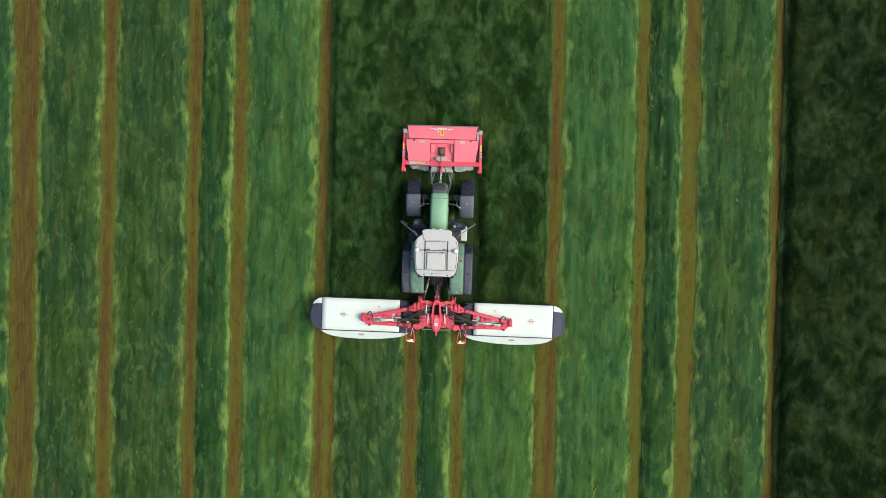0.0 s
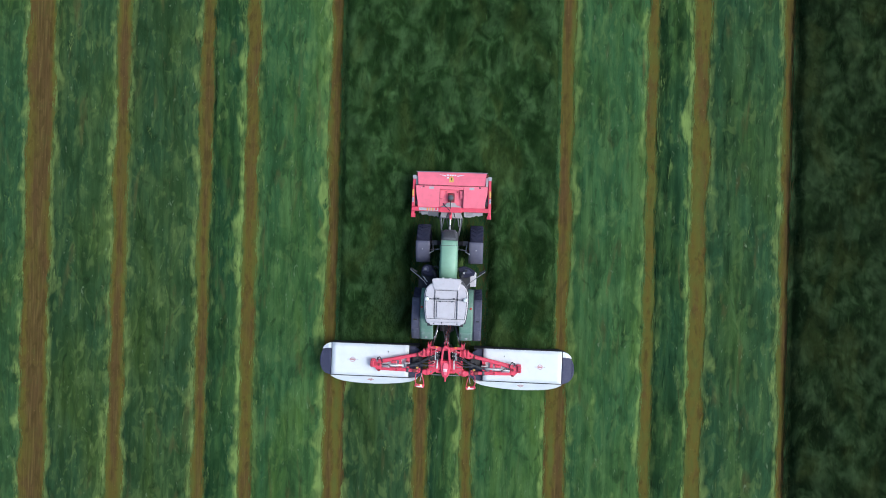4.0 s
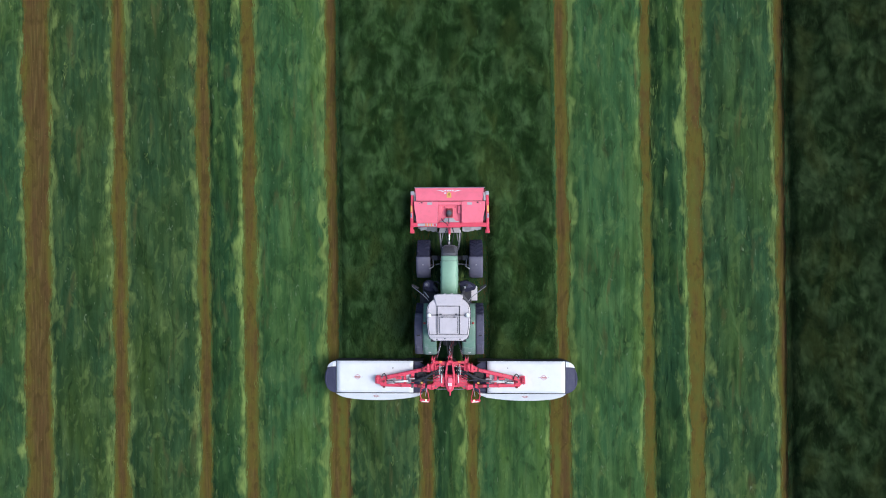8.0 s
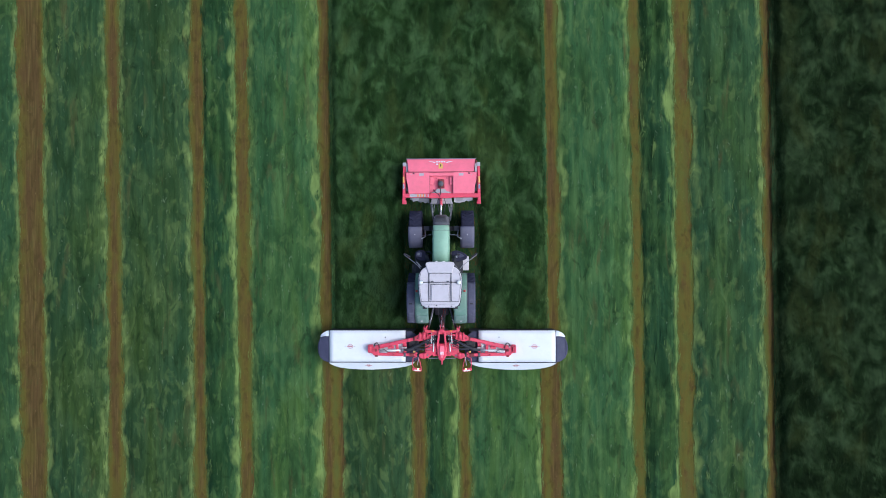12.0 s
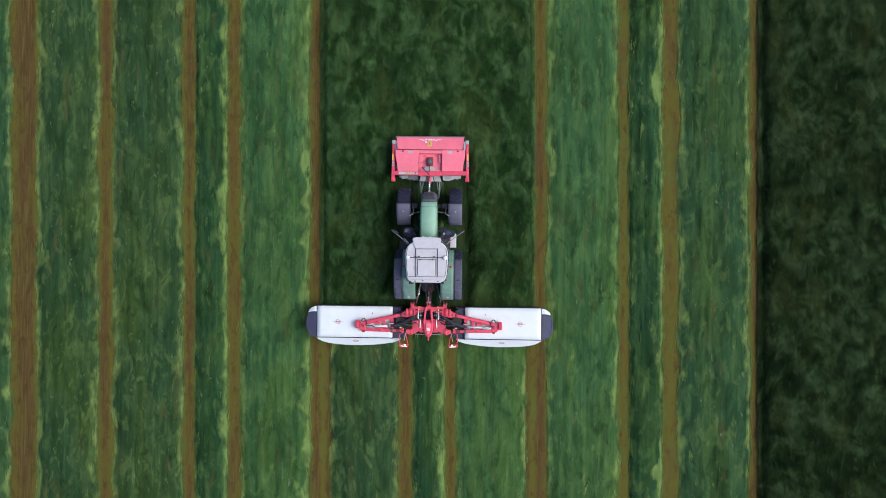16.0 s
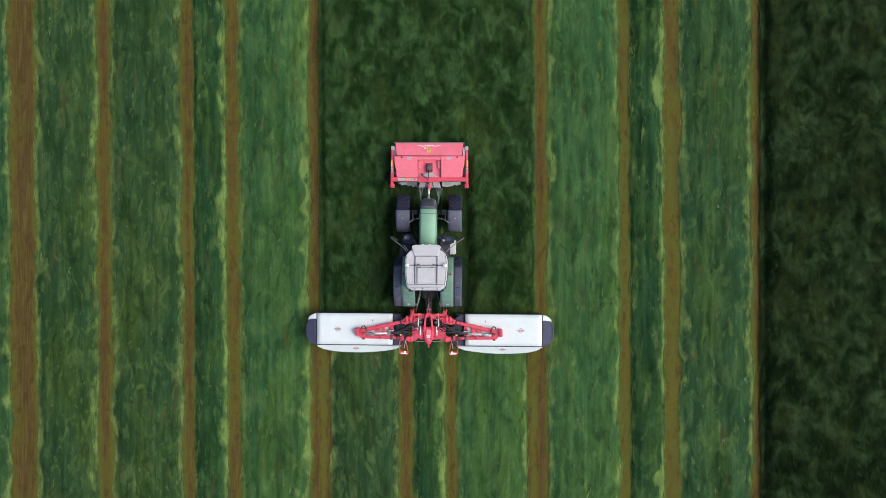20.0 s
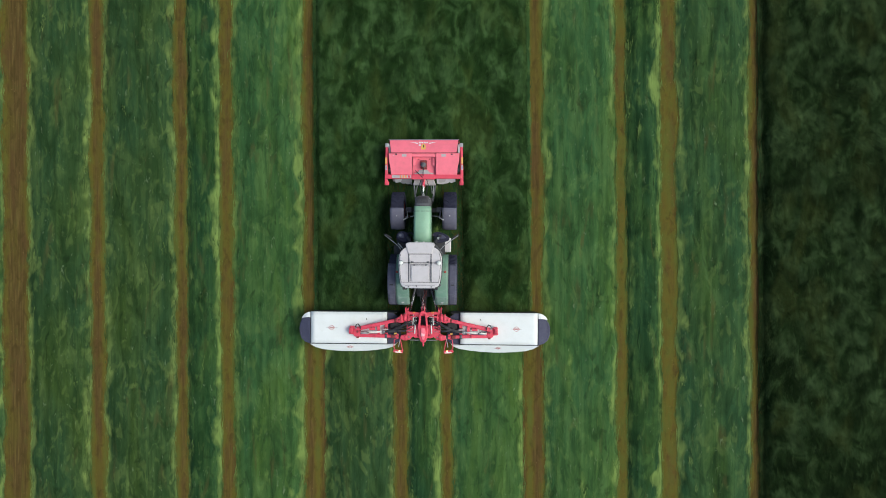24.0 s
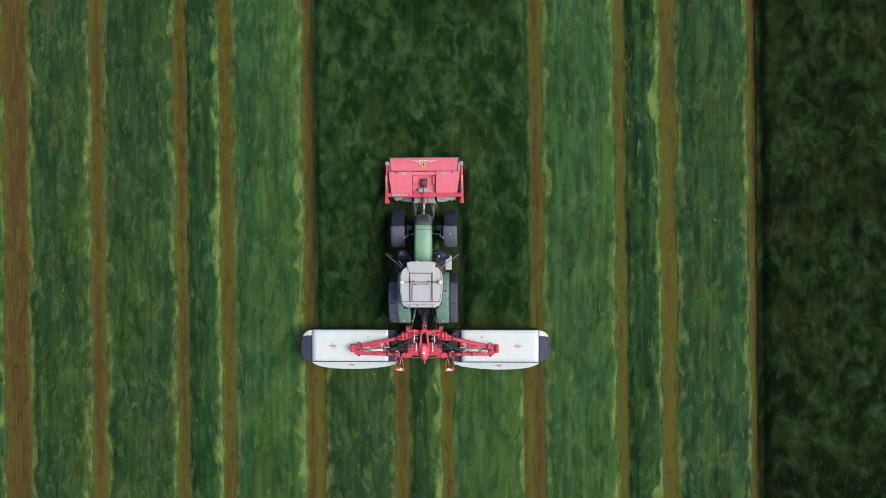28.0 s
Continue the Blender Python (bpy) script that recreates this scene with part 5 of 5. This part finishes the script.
    # hydraulics
    ram = part("lift_ram", tube([(s * 1.0, -0.72, 1.02), (s * 1.42, -0.745, 1.02)], 0.045, 14), "black", t)
    part("ram_rod", tube([(s * 1.4, -0.744, 1.02), (s * 2.3, -0.79, 1.0)], 0.034, 12), "lamp", ram)
    part("ram_collar", tube([(s * 1.4, -0.745, 1.02), (s * 1.5, -0.75, 1.02)], 0.055, 12), "mid_grey", ram)
    part("ram_sleeve", box(s * 1.28, s * 1.5, -0.68, -0.64, 1.0, 1.07, 0.01), "flap", ram)
    part("loop_hose", tube([(s * 2.28, -0.66, 1.08), (s * 2.3, -0.55, 1.13), (s * 2.37, -0.46, 1.14), (s * 2.44, -0.5, 1.12), (s * 2.47, -0.58, 1.08)], 0.02, 6), "black", t)
    part("loop_hose", tube([(s * 1.98, -0.79, 1.1), (s * 2.1, -0.72, 1.12), (s * 2.25, -0.74, 1.1), (s * 2.32, -0.7, 1.1)], 0.013, 6), "black", t)
    part("link_chain", tube([(s * 2.0, -0.83, 1.08), (s * 2.15, -0.81, 1.12), (s * 2.28, -0.82, 1.1)], 0.02, 6), "grey", t)
    rng = random.Random(11 + s)
    for k in range(3):
        y = -0.5 - 0.09 * k
        part("hose", tube([(s * 0.42, y + 0.1, 1.12), (s * (0.62 + 0.05 * rng.random()), y, 1.16), (s * (0.9 + 0.2 * rng.random()), y - 0.08 + 0.06 * rng.random(), 1.02), (s * (1.12 + 0.14 * rng.random()), -0.68 - 0.03 * k * 0.3, 1.0)], 0.016, 6), "black", t)
    # carrier beside the headstock
    part("carrier", prism(q([(0.3, -0.3), (0.55, -0.12), (0.72, -0.14), (0.74, -0.32), (0.62, -0.42), (0.62, -0.82), (0.74, -0.88), (0.74, -1.02), (0.5, -1.04), (0.36, -0.9)]), 0.78, 1.03, 0.02), "red", t)
    part("pivot", tube([(s * 0.66, -0.08, 1.13), (s * 0.66, -0.34, 1.13)], 0.065, 14), "red", t)
    part("pivot", tube([(s * 0.64, -0.84, 1.05), (s * 0.64, -1.05, 1.05)], 0.06, 14), "red", t)
    part("lower_block", prism(q([(0.56, -0.84), (0.82, -0.87), (0.84, -1.0), (0.7, -1.06), (0.56, -1.0)]), 0.9, 1.09, 0.02), "red", t)
    part("hydraulic_block", box(s * 0.25, s * 0.38, -0.52, -0.24, 0.9, 1.09, 0.02), "black", t)
    for k in range(3):
        part("carrier_rib", box(s * 0.4, s * 0.6, -0.62 - 0.1 * k, -0.57 - 0.1 * k, 1.02, 1.1, 0.01), "red", t)
    part("carrier_web", prism(q([(0.2, -0.56), (0.42, -0.62), (0.62, -0.86), (0.42, -0.96), (0.2, -0.84)]), 0.9, 1.07, 0.015), "red", t)
    part("carrier_arch", tube([(s * 0.24, -0.2, 1.12), (s * 0.4, -0.17, 1.17), (s * 0.56, -0.22, 1.12)], 0.035, 8), "red", t)
    part("block_port", tube([(s * 0.3, -0.3, 1.1), (s * 0.3, -0.3, 1.15)], 0.02, 8), "mid_grey", t)
    part("block_port", tube([(s * 0.39, -0.45, 1.1), (s * 0.39, -0.45, 1.15)], 0.02, 8), "mid_grey", t)
    part("block_port", tube([(s * 0.31, -0.48, 1.1), (s * 0.31, -0.48, 1.15)], 0.022, 8), "flap", t)
    part("pivot_pin", tube([(s * 0.66, -0.05, 1.13), (s * 0.66, -0.38, 1.13)], 0.028, 10), "steel", t)
    part("carrier_plate", box(s * 0.76, s * 0.82, -0.36, -0.1, 0.95, 1.2, 0.012), "red", t)
    part("carrier_plate", box(s * 0.5, s * 0.54, -0.34, -0.1, 0.95, 1.19, 0.012), "red", t)
    for k in range(4):
        y = -0.38 - k * 0.11
        part("valve", box(s * 0.38, s * 0.56, y - 0.035, y + 0.035, 0.96, 1.06 + 0.02 * (k % 2), 0.012), ("flap", "black", "lamp", "mid_grey")[k], t)
        part("valve_nut", tube([(s * 0.58, y, 1.0), (s * 0.63, y, 1.0)], 0.022, 8), "lamp", t)
    part("valve_tube", tube([(s * 0.36, -0.1, 1.16), (s * 0.36, -0.3, 1.2), (s * 0.37, -0.48, 1.16)], 0.015, 8), "lamp", t)
    for x, y in ((0.235, -0.2), (0.24, -0.33), (0.3, -0.21), (0.305, -0.34)):
        cap = part("valve_cap", tube([(s * x, y, 1.0), (s * x, y, 1.17)], 0.032, 12), "black", t)
        part("cap_screw", tube([(s * x, y, 1.165), (s * x, y, 1.18)], 0.012, 8), "lamp", cap)
    part("arm_sticker", box(s * 0.98, s * 1.06, -0.84, -0.79, 0.9, 1.035, 0.004), "yellow", t)
    part("joint_boot", tube([(s * 0.78, -0.93, 1.02), (s * 0.9, -0.94, 1.02)], 0.06, 12), "black", t)
    part("joint_boot", tube([(s * 0.98, -0.33, 1.08), (s * 1.04, -0.345, 1.08)], 0.07, 12), "dark_red", t)
    part("block_nut", tube([(s * 0.52, -0.93, 1.05), (s * 0.52, -0.93, 1.1)], 0.03, 8), "mid_grey", t)
    part("spring_rod", tube([(s * 0.29, -0.5, 1.12), (s * 0.31, -0.8, 1.12)], 0.022, 10), "lamp", t)
    part("folding_ram", tube([(s * 0.66, -0.72, 1.1), (s * 0.84, -0.69, 1.08), (s * 1.1, -0.66, 1.04)], 0.035, 12), "black", t)
    part("carrier_foot", beam((s * 0.2, -0.75, 1.0), (s * 0.62, -0.95, 1.02), 0.12, 0.1, 0.12, 0.1), "red", t)
    part("gear_housing", box(s * 0.86, s * 1.24, -0.7, -0.4, 0.7, 0.9, 0.05), "iron", t)
    # warning board on a bent bar
    bar = part("lamp_bar", tube([(s * 0.9, -0.98, 0.98), (s * 1.06, -1.04, 1.0), (s * 1.08, -1.3, 1.0), (s * 1.02, -1.44, 1.0)], 0.018, 8), "red", t)
    part("lamp_stay", tube([(s * 0.86, -0.98, 1.02), (s * 0.8, -1.2, 1.0), (s * 0.76, -1.42, 1.0)], 0.016, 8), "red", bar)
    part("lamp_rod", tube([(s * 0.84, -1.0, 1.05), (s * 0.9, -1.3, 1.05)], 0.012, 6), "flap", bar)
    board = part("warning_board", prism(q([(0.74, -1.44), (1.08, -1.4), (1.1, -1.48), (1.0, -1.53), (0.76, -1.54)]), 0.9, lambda x, y: 1.0 + (y + 1.5) * 0.4, 0.01), "red", bar, "red and white warning board with lamp")
    part("board_stripe", prism(q([(0.78, -1.49), (1.0, -1.46), (1.05, -1.49), (0.98, -1.515), (0.8, -1.525)]), 0.98, lambda x, y: 1.008 + (y + 1.5) * 0.4, 0.003), "lamp", board)
    part("board_lamp", box(s * 0.84, s * 0.9, -1.475, -1.415, 1.0, 1.05, 0.018), "lit", board, "small lit lamp")


def rear_mower():
    t = thing("rear_mower", "red butterfly disc mower with two long white covers behind the tractor", "mower")
    # headstock
    for s in (-1, 1):
        part("hitch_beam", beam((0, -0.1, 1.04), (s * 0.6, -0.05, 1.06), 0.12, 0.1, 0.16, 0.12, 0.015), "red", t)
        for d in (-0.045, 0.045):
            part("clevis", prism([(s * 0.6 + d - 0.014, -0.1), (s * 0.6 + d + 0.014, -0.1), (s * 0.6 + d + 0.014, 0.13), (s * 0.6 + d - 0.014, 0.13)], 0.6, 1.14, 0.006), "red", t)
        part("clevis_pin", tube([(s * 0.52, 0.06, 0.66), (s * 0.68, 0.06, 0.66)], 0.03, 10), "steel", t)
        part("hitch_marker", box(s * 0.3, s * 0.38, -0.06, 0.0, 1.12, 1.15, 0.006), "orange", t)
        part("mast_leg", beam((s * 0.092, -0.02, 1.16), (s * 0.155, -0.62, 1.12), 0.055, 0.08, 0.14, 0.2, 0.012), "red", t)
        part("hitch_cheek", box(s * 0.55, s * 0.62, -0.44, 0.08, 0.9, 1.13, 0.015), "red", t)
        part("mast_brace", beam((s * 0.1, -0.2, 1.12), (s * 0.36, -0.1, 1.05), 0.07, 0.06, 0.08, 0.08), "red", t)
        part("frame_side", beam((s * 0.2, -0.55, 1.0), (s * 0.52, -0.4, 0.98), 0.12, 0.1, 0.12, 0.12), "red", t)
        part("mast_clevis", box(s * 0.03, s * 0.055, -0.05, 0.2, 1.06, 1.24, 0.006), "red", t)
    part("mast_pin", tube([(-0.09, 0.14, 1.15), (0.09, 0.14, 1.15)], 0.025, 10), "steel", t)
    part("mast_cap", prism([(-0.125, -0.08), (0.125, -0.08), (0.1, -0.01), (0.04, 0.04), (-0.04, 0.04), (-0.1, -0.01)], 1.0, 1.25, 0.02), "red", t)
    # dark block added below the headstock, standing in for shade in its gaps
    part("gap_backing", box(-0.62, 0.62, -0.92, -0.12, 0.5, 0.68, 0.03), "iron", t)
    part("gearbox", box(-0.2, 0.2, -0.55, 0.02, 0.55, 0.86, 0.04), "iron", t)
    part("mast_floor", box(-0.12, 0.12, -0.6, -0.05, 0.75, 0.9, 0.02), "black", t)
    body = [(-0.15, -0.5), (0.15, -0.5), (0.195, -0.62), (0.19, -0.8), (0.145, -0.98), (0.08, -1.12), (-0.08, -1.12), (-0.145, -0.98), (-0.19, -0.8), (-0.195, -0.62)]
    part("mast_body", prism(body, 0.78, lambda x, y: 1.17 - 0.25 * abs(x) + 0.12 * (y + 0.8), 0.045), "red", t)
    part("body_ridge", prism([(-0.07, -0.58), (0.07, -0.58), (0.09, -0.75), (0.04, -1.02), (-0.04, -1.02), (-0.09, -0.75)], 1.0, lambda x, y: 1.185 + 0.12 * (y + 0.8), 0.02), "red_cover", t)
    for k, w in enumerate((0.075, 0.06, 0.07)):
        part("body_label", prism([(-w, -0.88 + k * 0.035), (w, -0.88 + k * 0.035), (w, -0.86 + k * 0.035), (-w, -0.86 + k * 0.035)], 1.12, 1.2 + k * 0.004, 0.002), "lamp", t)
    part("frame_bar", box(-0.5, 0.5, -1.08, -1.05, 0.86, 0.9, 0.006), "mid_grey", t)
    part("tail", tube([(0.0, -1.02, 1.0), (0.0, -1.14, 1.02), (0.0, -1.27, 1.02)], [0.08, 0.035, 0.026], 12), "red", t)
    part("tail_shoulder", box(-0.34, 0.34, -0.98, -0.88, 0.85, 0.98, 0.02), "red", t)
    part("parking_stand", box(-0.04, 0.04, -0.95, -0.85, 0.0, 0.85, 0.01), "red", t)
    for s in (-1, 1):
        cutting_side(t, s)
    return t


tractor()
front_mower()
rear_mower()
